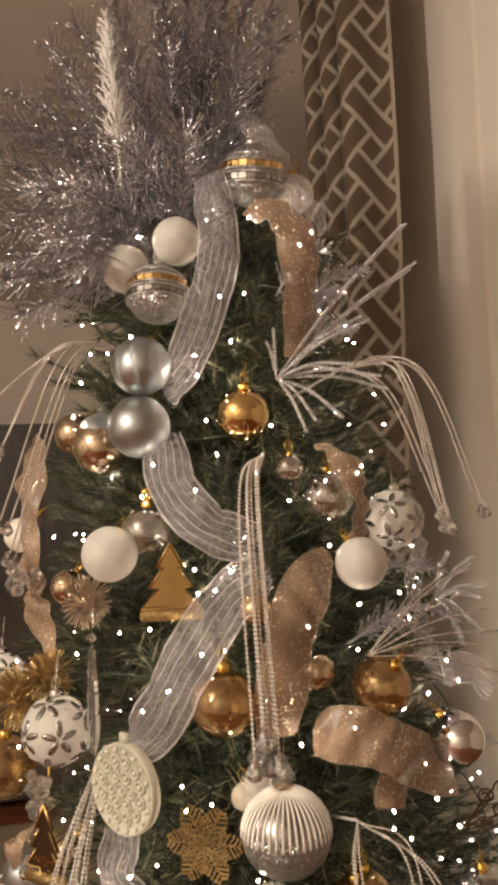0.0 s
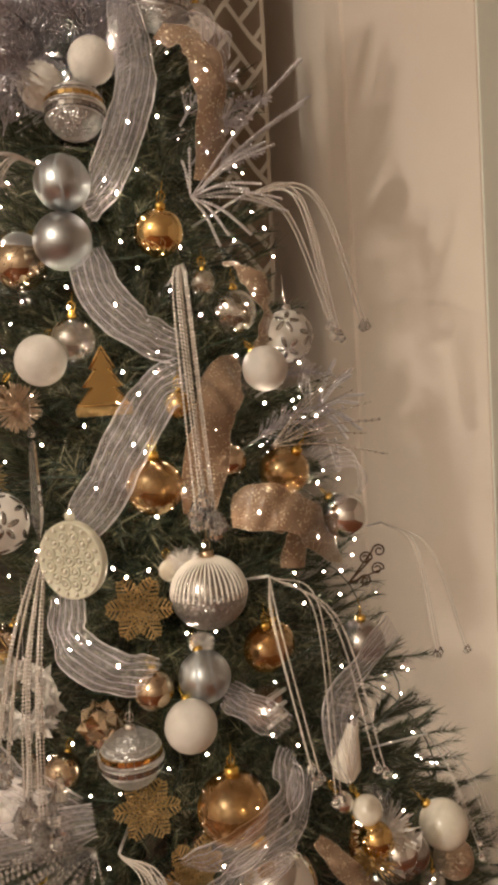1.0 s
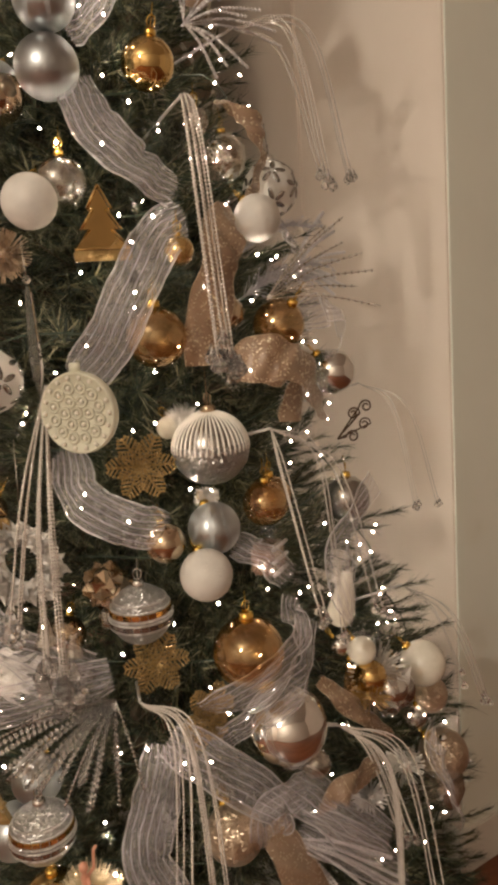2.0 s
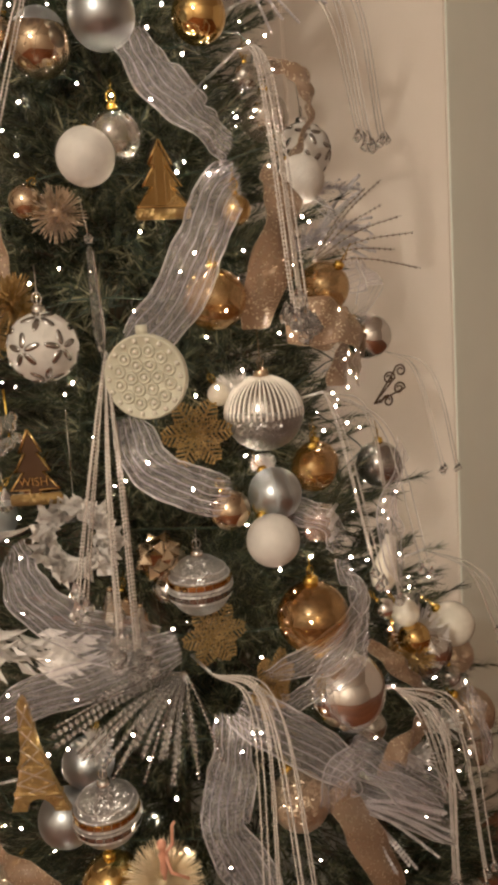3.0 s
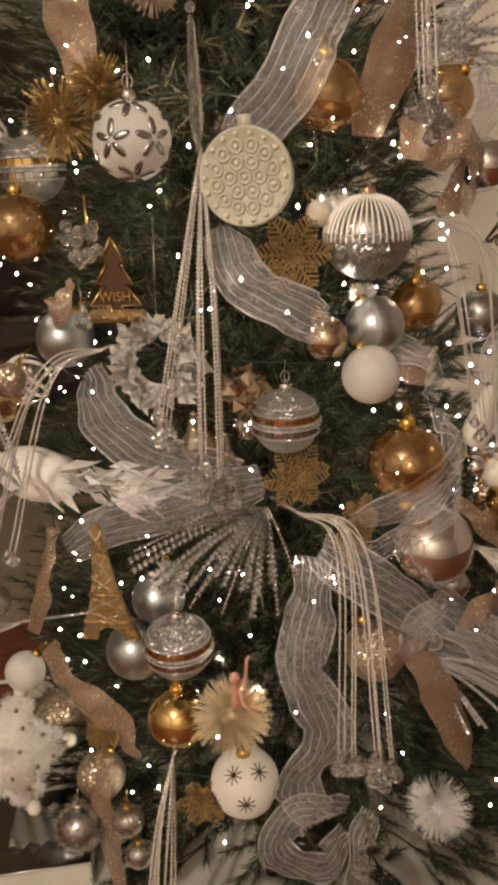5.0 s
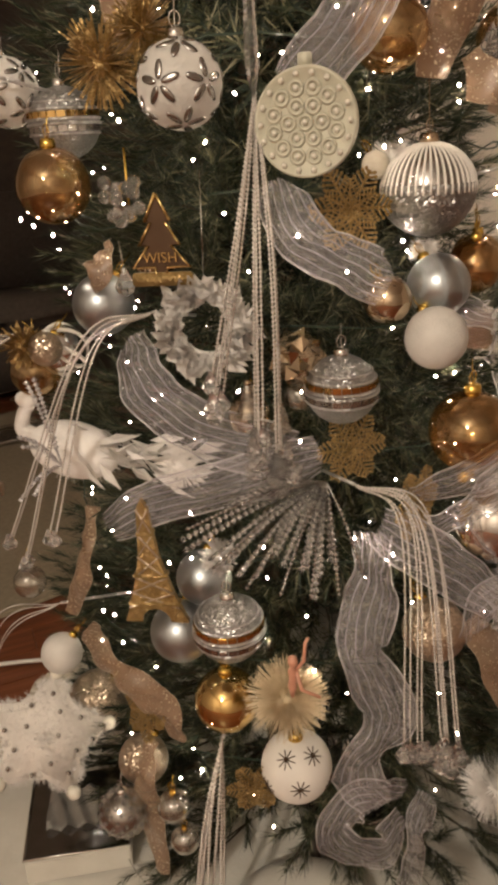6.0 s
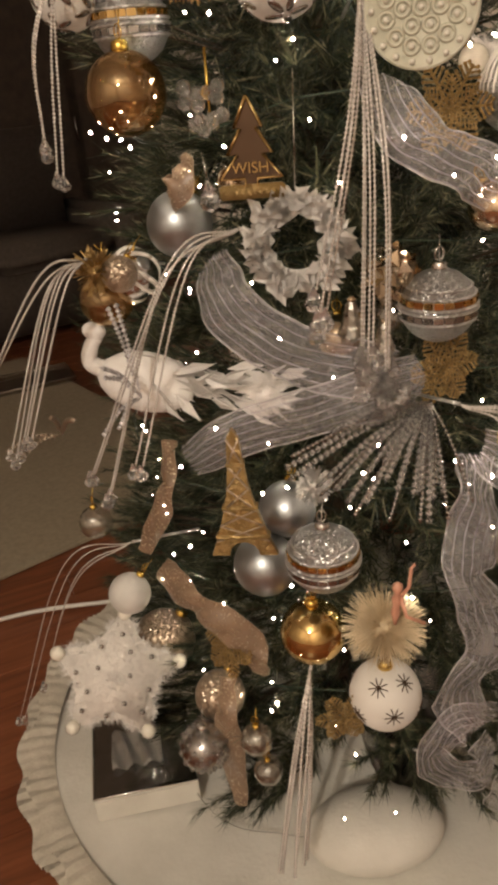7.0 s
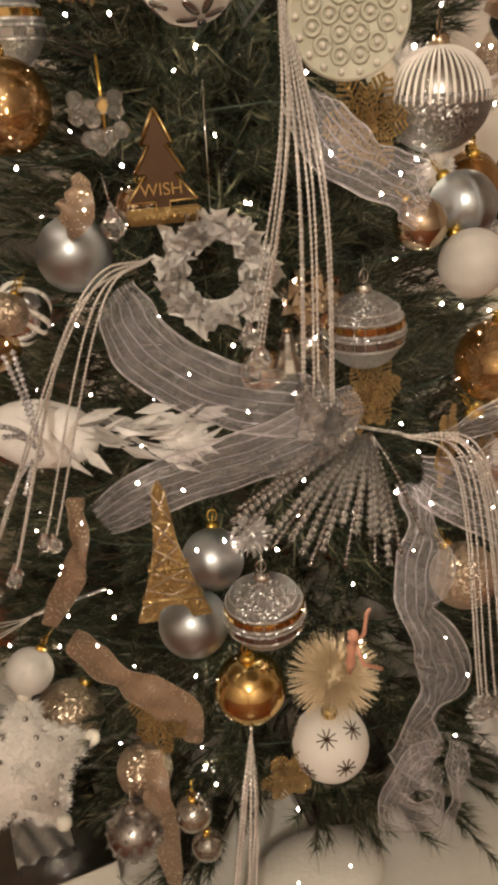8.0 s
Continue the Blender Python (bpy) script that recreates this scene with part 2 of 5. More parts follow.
in_a, rim_a = band(qa)
in_b, rim_b = band(qb)
par = math_node(nt, "FRACT", math_node(nt, "MULTIPLY", math_node(nt, "ADD", math_node(nt, "FLOOR", qa), math_node(nt, "FLOOR", qb)), 0.5))
over = math_node(nt, "LESS_THAN", par, 0.25)
l1 = math_node(nt, "MAXIMUM", rim_a, math_node(nt, "MULTIPLY", rim_b, math_node(nt, "SUBTRACT", 1.0, in_a)))
l2 = math_node(nt, "MAXIMUM", rim_b, math_node(nt, "MULTIPLY", rim_a, math_node(nt, "SUBTRACT", 1.0, in_b)))
line = math_node(nt, "ADD", math_node(nt, "MULTIPLY", over, l1), math_node(nt, "MULTIPLY", math_node(nt, "SUBTRACT", 1.0, over), l2))
hem = math_node(nt, "LESS_THAN", sep.outputs[0], 0.016)
line = math_node(nt, "MAXIMUM", line, hem)
weave = node(nt, "ShaderNodeTexNoise", Scale=900.0, Detail=2.0)
nt.links.new(uv.outputs[0], weave.inputs["Vector"])
mixc = nt.nodes.new("ShaderNodeMix")
mixc.data_type = "RGBA"
nt.links.new(line, mixc.inputs["Factor"])
nt.links.new(ramp(nt, weave.outputs["Fac"], [(0.3, (0.15, 0.1, 0.065)), (0.7, (0.2, 0.14, 0.095))]), mixc.inputs["A"])
nt.links.new(ramp(nt, weave.outputs["Fac"], [(0.3, (0.5, 0.44, 0.36)), (0.7, (0.6, 0.53, 0.44))]), mixc.inputs["B"])
nt.links.new(mixc.outputs["Result"], b.inputs["Base Color"])
b.inputs["Roughness"].default_value = 0.85


# ---- mesh helpers ----
def mesh_of(bm, mat, smooth=True, name="mesh"):
    me = bpy.data.meshes.new(name)
    bm.to_mesh(me)
    bm.free()
    if smooth:
        me.polygons.foreach_set("use_smooth", [True] * len(me.polygons))
    me.materials.append(MATS[mat])
    return me


def part(name, bm, mat, parent, label="", smooth=True, m=None):
    ob = new(name, mesh_of(bm, mat, smooth, name) if isinstance(bm, bmesh.types.BMesh) else bm)
    ob.parent = parent
    if m is not None:
        ob.matrix_basis = m
    if label:
        tagged(ob, label)
    return ob


def thing(name, label, category, group="", at=(0, 0, 0), m=None, kind=""):
    ob = new(name)
    ob.empty_display_size = 0.02
    ob.matrix_basis = m if m is not None else Matrix.Translation(at)
    return tagged(ob, label, category, group, kind)


def box_bm(x0, y0, z0, x1, y1, z1, bevel=0.0):
    bm = bmesh.new()
    bmesh.ops.create_cube(bm, size=1.0, matrix=Matrix.Translation(((x0 + x1) / 2, (y0 + y1) / 2, (z0 + z1) / 2)) @ Matrix.Diagonal((x1 - x0, y1 - y0, z1 - z0, 1)))
    if bevel:
        bmesh.ops.bevel(bm, geom=bm.edges[:], offset=bevel, segments=2, affect="EDGES")
    return bm


def ball_bm(r, seg=40, squash=1.0):
    bm = bmesh.new()
    bmesh.ops.create_uvsphere(bm, u_segments=seg, v_segments=seg // 2, radius=r)
    if squash != 1.0:
        bmesh.ops.scale(bm, vec=(1, 1, squash), verts=bm.verts)
    return bm


def lathe_bm(profile, seg=32):
    """A turned form: (radius, height) from bottom to top."""
    bm = bmesh.new()
    rings = []
    for r, z in profile:
        rings.append([bm.verts.new((r * math.cos(2 * math.pi * i / seg), r * math.sin(2 * math.pi * i / seg), z)) for i in range(seg)])
    for a, c in zip(rings, rings[1:]):
        for i in range(seg):
            bm.faces.new((a[i], a[(i + 1) % seg], c[(i + 1) % seg], c[i]))
    bm.faces.new(rings[0][::-1])
    bm.faces.new(rings[-1])
    return bm


def tube_bm(points, radius, seg=6, taper=1.0, bm=None):
    bm = bm or bmesh.new()
    pts = [Vector(p) for p in points]
    rings = []
    for i, p in enumerate(pts):
        d = (pts[min(i + 1, len(pts) - 1)] - pts[max(i - 1, 0)]).normalized()
        u = d.orthogonal().normalized() if not rings else (u - d * u.dot(d)).normalized()
        w = d.cross(u)
        r = radius * (1 + (taper - 1) * i / (len(pts) - 1))
        rings.append([bm.verts.new(p + (u * math.cos(2 * math.pi * k / seg) + w * math.sin(2 * math.pi * k / seg)) * r) for k in range(seg)])
    for a, c in zip(rings, rings[1:]):
        for k in range(seg):
            bm.faces.new((a[k], a[(k + 1) % seg], c[(k + 1) % seg], c[k]))
    bm.faces.new(rings[0][::-1])
    bm.faces.new(rings[-1])
    return bm


def glide(points, steps):
    """A smooth line through points (Catmull-Rom)."""
    p = [Vector(q) for q in points]
    p = [p[0] * 2 - p[1]] + p + [p[-1] * 2 - p[-2]]
    out = []
    for i in range(1, len(p) - 2):
        for k in range(steps):
            t = k / steps
            a, b_, c, d = p[i - 1:i + 3]
            out.append(0.5 * (2 * b_ + (c - a) * t + (2 * a - 5 * b_ + 4 * c - d) * t * t + (3 * b_ - a - 3 * c + d) * t ** 3))
    out.append(p[-2])
    return out


AXIS = Vector((-0.06, 1.37, 0))
PROFILE_Z = (-0.1, 0.15, 0.3, 0.6, 1.0, 1.3, 1.6, 1.8, 1.95, 2.1, 2.3)
PROFILE_R = (0.60, 0.60, 0.58, 0.53, 0.42, 0.38, 0.33, 0.30, 0.26, 0.18, 0.03)


def heart(z):
    """Where the middle of the crown lies at a height: the low boughs spread to one side."""
    return Vector((float(np.interp(z, (0.5, 0.8, 1.1, 1.4, 2.0), (0.18, 0.13, 0.07, 0.03, 0.0))), float(np.interp(z, (0.5, 0.8, 1.1, 2.0), (0.13, 0.085, 0.03, 0.0))), 0))


def reach(z):
    return float(np.interp(z, PROFILE_Z, PROFILE_R))


def outward(p):
    v = Vector((p[0] - AXIS.x, p[1] - AXIS.y, 0))
    return v.normalized() if v.length > 1e-4 else Vector((0, -1, 0))


# ---- room: floor, walls, ceiling ----
def wall(name, a, c, thick, z0, z1, mat, label):
    """An upright slab from a to c; its thickness lies to the right of that way."""
    a, c = Vector(a), Vector(c)
    d = c - a
    ang = math.degrees(math.atan2(d.y, d.x))
    ob = new(name, mesh_of(box_bm(0, -thick, z0, d.length, 0, z1, 0.004), mat, False, name))
    ob.matrix_basis = pose(a.x, a.y, 0, 0, 0, ang)
    return tagged(ob, label, "wall", kind="structure")


CEILING, FLOOR = 3.1, -0.14
END_A, END_B = (0.725, 1.40), (0.919, 1.45)
BACK = Vector((-0.25, 0.97))
FAR_A = Vector(END_A) + BACK * 1.5
wall("wall_east", END_A, FAR_A, 0.2, FLOOR, CEILING, "wall_paint", "warm beige painted partition wall ending beside the tree")
wall("wall_far", (1.4, 6.28), (-4.0, 5.45), 0.12, FLOOR, CEILING, "wall_paint", "far beige painted wall of the dim room")
cap_ = new("trim", mesh_of(box_bm(-0.006, -0.202, FLOOR, -0.001, 0.001, CEILING, 0.001), "end_paint", False))
cap_.matrix_basis = pose(END_A[0], END_A[1], 0, 0, 0, math.degrees(math.atan2(BACK.y, BACK.x)))
tagged(cap_, "pale grey-green painted end of the partition", "wall trim", kind="structure")
wall("wall_return", (1.4, 3.02), (1.4, 6.28), 0.12, FLOOR, CEILING, "wall_paint", "beige painted side wall past the partition")
wall("wall_jog", (FAR_A.x, FAR_A.y), (1.4, 3.02), 0.113, FLOOR, CEILING, "wall_paint", "beige painted wall turning away behind the curtain")
wall("wall_west", (-4.0, 5.45), (-4.0, -2.6), 0.12, FLOOR, CEILING, "wall_paint", "beige painted wall at the side of the room")
wall("wall_south", (-4.0, -2.6), (3.0, -2.6), 0.12, FLOOR, CEILING, "wall_paint", "beige painted wall behind the viewer")
wall("wall_hall", (3.0, -2.6), (3.0, 2.3), 0.12, FLOOR, CEILING, "wall_paint", "beige painted wall beyond the partition")
wall("wall_hall_end", (3.0, 2.3), (0.60, 1.86), 0.12, FLOOR, CEILING, "wall_paint", "shaded beige painted wall behind the partition")
ceil = tagged(new("ceiling", mesh_of(box_bm(-4.2, -2.8, CEILING, 3.2, 6.5, CEILING + 0.12), "ceiling_paint", False)), "plain off-white painted ceiling", "ceiling", kind="structure")


def baseboard(a, c, label):
    a, c = Vector(a), Vector(c)
    d = c - a
    bm = box_bm(0, 0.001, 0.0, d.length, 0.016, 0.125, 0.004)
    ob = new("baseboard", mesh_of(bm, "trim_paint", False))
    ob.matrix_basis = pose(a.x, a.y, FLOOR, 0, 0, math.degrees(math.atan2(d.y, d.x)))
    return tagged(ob, label, "baseboard", kind="structure")


baseboard(END_A, FAR_A, "pale painted baseboard along the partition")
baseboard((END_B[0] + 0.016, END_B[1] - 0.001), (END_A[0] - 0.016, END_A[1] - 0.001), "pale painted baseboard round the partition's end")
baseboard((3.0, 2.3), (0.60, 1.86), "pale painted baseboard of the hall")

# ---- curtain: long pleats along the partition ----
def curtain():
    th = thing("curtain", "taupe floor-length curtain with a cream woven-lattice print", "curtain", at=(0.41, 1.94, FLOOR))
    along = Vector((-0.25, 0.97)).normalized()
    across = Vector((-0.97, -0.25)).normalized()
    bm = bmesh.new()
    uvl = bm.loops.layers.uv.new("UVMap")
    plan = []
    s_, n_ = 0.0, 150
    for i in range(n_):
        u = i / (n_ - 1) * 0.42
        amp = 0.062
        ph = u / 0.135 * 2 * math.pi
        plan.append(along * (u + 0.012 * math.sin(2 * ph)) + across * (amp - amp * math.cos(ph)) + Vector((0.0, 0.0)))
    rows = 24
    grid, arc = [], [0.0]
    for p, q in zip(plan, plan[1:]):
        arc.append(arc[-1] + (q - p).length)
    for k in range(rows + 1):
        z = 0.02 + 3.18 * k / rows
        sway = 0.006 * math.sin(3.1 * z)
        grid.append([bm.verts.new((p.x + sway * (1 + 0.4 * math.sin(9 * p.y)), p.y, z)) for p in plan])
    for k in range(rows):
        for i in range(n_ - 1):
            f = bm.faces.new((grid[k][i], grid[k][i + 1], grid[k + 1][i + 1], grid[k + 1][i]))
            for lp, (ii, kk) in zip(f.loops, ((i, k), (i + 1, k), (i + 1, k + 1), (i, k + 1))):
                lp[uvl].uv = (arc[ii], 3.18 * kk / rows)
    bmesh.ops.solidify(bm, geom=bm.faces[:], thickness=0.0025)
    part("panel", bm, "lattice_cloth", th)
    rod = tube_bm([(0.0, -0.05, 3.215), (-0.15, 0.55, 3.215)], 0.012, 12)
    part("rod", rod, "dark_wood", th, "dark curtain rod")
    return th


curtain()

# ---- the tree ----
rng = random.Random(7)
tree = thing("christmas_tree", "tall slim artificial green Christmas tree with warm lights", "Christmas tree", at=(AXIS.x, AXIS.y, 0))
trunk_pts = [(0.008 * math.sin(3 * z), 0.006 * math.cos(4 * z), z) for z in np.linspace(FLOOR, 2.2, 12)]
part("trunk", tube_bm(trunk_pts, 0.028, 10, 0.3), "bark", tree)
for k in range(3):
    a = 2 * math.pi * k / 3 + 0.4
    part("stand_leg", tube_bm([(0, 0, FLOOR + 0.16), (0.12 * math.cos(a), 0.12 * math.sin(a), FLOOR + 0.1), (0.26 * math.cos(a), 0.26 * math.sin(a), FLOOR + 0.012)], 0.01, 6), "dark_wood", tree)

verts, faces = [], []


def needle(p, d, length, width, side):
    k = len(verts)
    verts.extend([p - side * width, p + side * width, p + d * length])
    faces.append((k, k + 1, k + 2))


def tuft(base, tip, count, length):
    d = (tip - base)
    span = d.length
    d.normalize()
    u = d.orthogonal().normalized()
    w = d.cross(u)
    for i in range(count):
        t = rng.random()
        a = rng.uniform(0, 2 * math.pi)
        ring = u * math.cos(a) + w * math.sin(a)
        dirn = (d * rng.uniform(0.6, 1.2) + ring * rng.uniform(0.35, 0.75)).normalized()
        side = dirn.cross(ring).normalized() if dirn.cross(ring).length > 1e-3 else u
        needle(base + d * span * t, dirn, length * rng.uniform(0.6, 1.15), 0.00095, side)


twigs = bmesh.new()
for cl in range(760):
    # each bough ends in a spray of twigs, with gaps between the boughs
    z0 = 0.12 + 1.95 * (cl + rng.random()) / 460 if cl < 460 else rng.uniform(-0.06, 0.5)
    a0 = rng.uniform(0, 2 * math.pi)
    r0 = max(0.05, reach(z0) - rng.choice((0.02, 0.03, 0.05, 0.1, 0.13)) + rng.gauss(0, 0.012))
    main = Vector((math.cos(a0), math.sin(a0), 0))
    end = heart(z0) + main * r0 + Vector((0, 0, z0))
    root = heart(z0) + main * max(0.01, r0 - 0.2) + Vector((0, 0, max(FLOOR + 0.06, z0 - 0.06)))
    for k in range(6):
        spread = Vector((rng.gauss(0, 0.03), rng.gauss(0, 0.03), rng.gauss(0, 0.024)))
        tip = end + spread - main * abs(rng.gauss(0, 0.03))
        tip.z = max(FLOOR + 0.05, tip.z)
        base = root.lerp(end, rng.uniform(0.3, 0.6)) + spread * 0.25
        tuft(base, tip, 95, 0.036)
        if k < 2:
            tube_bm([root, base, tip], 0.0024, 3, 0.4, twigs)
# the dense inner boughs, close round the trunk
for i in range(2300):
    z = rng.uniform(0.1, 2.0)
    a = rng.uniform(0, 2 * math.pi)
    out = Vector((math.cos(a), math.sin(a), 0))
    r1 = (reach(z) - 0.05) * rng.uniform(0.35, 0.82)
    tip = heart(z) + out * r1 + Vector((0, 0, z + rng.uniform(-0.02, 0.02)))
    base = tip - out * 0.1 + Vector((rng.gauss(0, 0.04), rng.gauss(0, 0.04), rng.gauss(0, 0.04)))
    d_ = (tip - base).normalized()
    for k in range(40):
        ring = Vector((rng.gauss(0, 1), rng.gauss(0, 1), rng.gauss(0, 1))).normalized()
        way = (d_ + ring * 1.2).normalized()
        needle(base.lerp(tip, rng.random()), way, rng.uniform(0.035, 0.06), 0.0018, way.cross(out).normalized())
part("branch_wood", twigs, "bark", tree)["kind"] = "stuff"
me = bpy.data.meshes.new("needles")
me.from_pydata([v[:] for v in verts], [], faces)
me.materials.append(MATS["needles"])
ob = part("needles", me, "needles", tree, "dark green needles, some coloured as frosted and bulb-lit tips")
ob["kind"] = "stuff"

# ---- string of lights ----
lights = thing("string_lights", "string of small warm white bulbs wound round the tree", "string lights", at=(AXIS.x, AXIS.y, 0))
ico = bmesh.new()
bmesh.ops.create_icosphere(ico, subdivisions=1, radius=0.0013)
bmesh.ops.scale(ico, vec=(1, 1, 1.7), verts=ico.verts)
bulb_mesh = mesh_of(ico, "bulb_glow")
wire_pts = []
BULBS = 420
for i in range(BULBS):
    t = (i + 0.5) / BULBS
    z = 0.16 + 1.9 * t ** 1.08
    a = i * 2.39996 + rng.uniform(-0.2, 0.2)
    r = max(0.03, reach(z) - rng.choice((0.03, 0.05, 0.075, 0.1)))
    p = heart(z) + Vector((math.cos(a) * r, math.sin(a) * r, z + rng.uniform(-0.02, 0.02)))
    part("bulb", bulb_mesh, "", lights, m=Matrix.Translation(p) @ Euler((rng.uniform(-1, 1), rng.uniform(-1, 1), 0)).to_matrix().to_4x4())


lit_places = []


def glow(*places):
    """Bulbs at the places where they shine out between the ornaments."""
    for q in places:
        if any((Vector(q) - w).length < 0.03 for w in lit_places):
            continue
        lit_places.append(Vector(q))
        part("bulb", bulb_mesh, "", lights, m=Matrix.Translation(Vector(q) - Vector((AXIS.x, AXIS.y, 0))))


glow((0.013, 1.051, 1.937), (0.003, 1.044, 1.828), (-0.064, 1.037, 1.716), (-0.041, 1.038, 1.608), (-0.141, 1.050, 1.914), (-0.183, 1.156, 2.144), (-0.134, 1.014, 1.383), (0.146, 1.071, 1.398), (0.056, 1.006, 1.233), (-0.059, 0.984, 1.172), (-0.246, 1.094, 1.671), (-0.074, 1.017, 1.457), (-0.067, 0.998, 1.352))
glow((-0.339, 1.121, 1.328), (-0.330, 1.096, 1.216), (-0.144, 1.040, 1.555), (-0.316, 1.119, 1.446), (-0.027, 1.018, 1.454), (0.033, 0.999, 1.231), (-0.318, 1.017, 0.701), (-0.423, 1.105, 0.603), (-0.236, 0.975, 0.715), (-0.125, 0.943, 0.714), (0.152, 1.002, 0.872), (0.198, 0.970, 0.647), (-0.195, 0.945, 0.619), (-0.377, 1.085, 0.770), (-0.091, 0.985, 1.165), (0.177, 1.058, 1.104))
glow((-0.331, 1.099, 1.204), (-0.351, 1.129, 1.314), (-0.075, 0.933, 0.682), (-0.165, 0.994, 1.084), (-0.111, 0.979, 1.040), (-0.362, 1.026, 0.353), (-0.321, 1.018, 0.695), (0.035, 0.998, 1.231), (-0.422, 1.221, 1.103), (-0.423, 1.106, 0.600), (-0.238, 0.975, 0.712), (0.005, 0.964, 0.899), (-0.189, 0.940, 0.536))
glow((-0.362, 1.028, 0.356), (-0.518, 1.329, 0.199), (-0.423, 1.107, 0.583), (-0.342, 1.038, 0.690), (-0.144, 0.943, 0.709), (-0.217, 0.938, 0.158), (-0.285, 0.970, 0.151), (-0.433, 1.250, 1.110), (-0.406, 1.183, 1.093))
for i in range(360):
    t = i / 359
    z = 0.14 + 1.9 * t
    a = t * 2 * math.pi * 11
    r = max(0.03, reach(z) - 0.06)
    wire_pts.append(heart(z) + Vector((math.cos(a) * r, math.sin(a) * r, z + 0.015 * math.sin(a * 5))))
part("wire", tube_bm(wire_pts, 0.0016, 4), "wire_green", lights)

# ---- ornaments: helpers ----
def add_cap(th, r, mat="cap_gold", loop=0.03):
    """The crimped metal cap and wire hanger on top of a ball."""
    part("cap", lathe_bm([(r * 0.2, r * 0.95), (r * 0.22, r * 1.0), (r * 0.2, r * 1.16), (r * 0.14, r * 1.2)], 14), mat, th)
    ring = [(0.006 * math.cos(a), 0, r * 1.2 + 0.008 + 0.008 * math.sin(a)) for a in np.linspace(-1.5, 4.7, 12)]
    part("hanger", tube_bm(ring + [(0.002, 0.004, r * 1.2 + loop)], 0.0008, 5), mat, th)


def lean(at, turn=0.0, tip=0.0):
    """Stands at a place of the tree, with its front (-y) facing out from the tree."""
    o = outward(at)
    return Matrix.Translation(at) @ pose(0, 0, 0, tip, 0, math.degrees(math.atan2(o.x, -o.y)) * 1.0 + turn)


def plain_ball(at, r, mat, label, tip=0.0, cap="cap_gold", group="ball ornaments"):
    if tip == 0.0 and mat in ("white_glitter", "silver_satin", "silver_swirl", "silver_chrome", "pearl", "champagne_chrome", "champagne_glitter"):
        tip = -40.0
    th = thing("ball_ornament", label, "ornament", group, m=lean(at, 0, tip))
    part("ball", ball_bm(r), mat, th)
    add_cap(th, r, cap)
    return th


def banded_ball(at, r, label, tip=0.0):
    """A glittered ball with a belt of gold and dark mirror tiles."""
    th = thing("banded_ball_ornament", label, "ornament", "banded ball ornaments", m=lean(at, 0, tip))
    part("ball", ball_bm(r, 40, 0.97), "crystal_crust", th)
    for z, mat in ((0.22, "gold_chrome"), (-0.16, "dark_silver")):
        rr = r * math.sqrt(1 - (z / 0.97) ** 2) * 1.0
        tile = mesh_of(box_bm(-r * 0.12, -0.0015, -r * 0.085, r * 0.12, 0.0015, r * 0.085, 0.0006), mat, False)
        for k in range(24):
            a = 2 * math.pi * k / 24
            part("mirror_tile", tile, "", th, m=Matrix.Translation((rr * math.cos(a), rr * math.sin(a), z * r)) @ pose(0, 0, 0, math.degrees(-z) * 0, 0, math.degrees(a) + 90))
    for z in (0.36, 0.09, -0.03, -0.3, 0.55):
        rr = r * math.sqrt(1 - (z / 0.97) ** 2) + 0.0012
        pts = [(rr * math.cos(a), rr * math.sin(a), z * r) for a in np.linspace(0, 2 * math.pi, 41)]
        part("glitter_ring", tube_bm(pts, r * 0.028, 6), "silver_glitter", th)
    add_cap(th, r * 0.97, "silver_chrome")
    return th


def flower_ball(at, r, label, tip=0.0):
    th = thing("flower_ball_ornament", label, "ornament", "flower ball ornaments", m=lean(at, 20, tip))
    part("ball", ball_bm(r), "white_glitter", th)
    petal = ball_bm(1.0, 10)
    bmesh.ops.scale(petal, vec=(r * 0.24, r * 0.1, r * 0.035), verts=petal.verts)
    petal = mesh_of(petal, "dark_silver")
    gold = (1 + 5 ** 0.5) / 2
    for sgn in ((0, 1, gold), (0, -1, gold), (1, gold, 0), (-1, gold, 0), (gold, 0, 1), (-gold, 0, 1)):
        for f in (1, -1):
            c = (Vector(sgn) * f).normalized()
            u = c.orthogonal().normalized()
            w = c.cross(u)
            for k in range(5):
                a = 2 * math.pi * k / 5 + f
                t = u * math.cos(a) + w * math.sin(a)
                n = (c + t * 0.30).normalized()
                x = (t - n * t.dot(n)).normalized()
                part("petal", petal, "", th, m=Matrix.Translation(n * r) @ Matrix((x, n.cross(x), n)).transposed().to_4x4())
    add_cap(th, r, "silver_chrome", 0.05)
    return th


def ribbed_ball(at, r, label):
    """Pale ribs run down from the cap; the lower half is crusted with silver grains."""
    th = thing("ribbed_ball_ornament", label, "ornament", m=lean(at))
    part("ball", ball_bm(r * 0.985, 48, 0.95), "dark_silver", th)
    rib = bmesh.new()
    arc = [(r * math.sin(a), 0, r * 0.95 * math.cos(a)) for a in np.linspace(0.2, 1.62, 12)]
    tube_bm(arc, r * 0.022, 5, 1.5, rib)
    rib = mesh_of(rib, "white_paint")
    for k in range(42):
        part("rib", rib, "", th, m=pose(0, 0, 0, 0, 0, 360 * k / 42))
    prof = [(r * 1.012 * math.sin(a), r * 0.963 * math.cos(a)) for a in np.linspace(3.1, 1.42, 16)]
    low = lathe_bm(prof, 48)
    grains = random.Random(3)
    for v in low.verts:
        v.co *= 1 + grains.uniform(-0.006, 0.012)
    part("glitter_base", low, "pewter_glitter", th, "crust of silver grains")
    add_cap(th, r * 0.95, "champagne_chrome", 0.06)
    return th


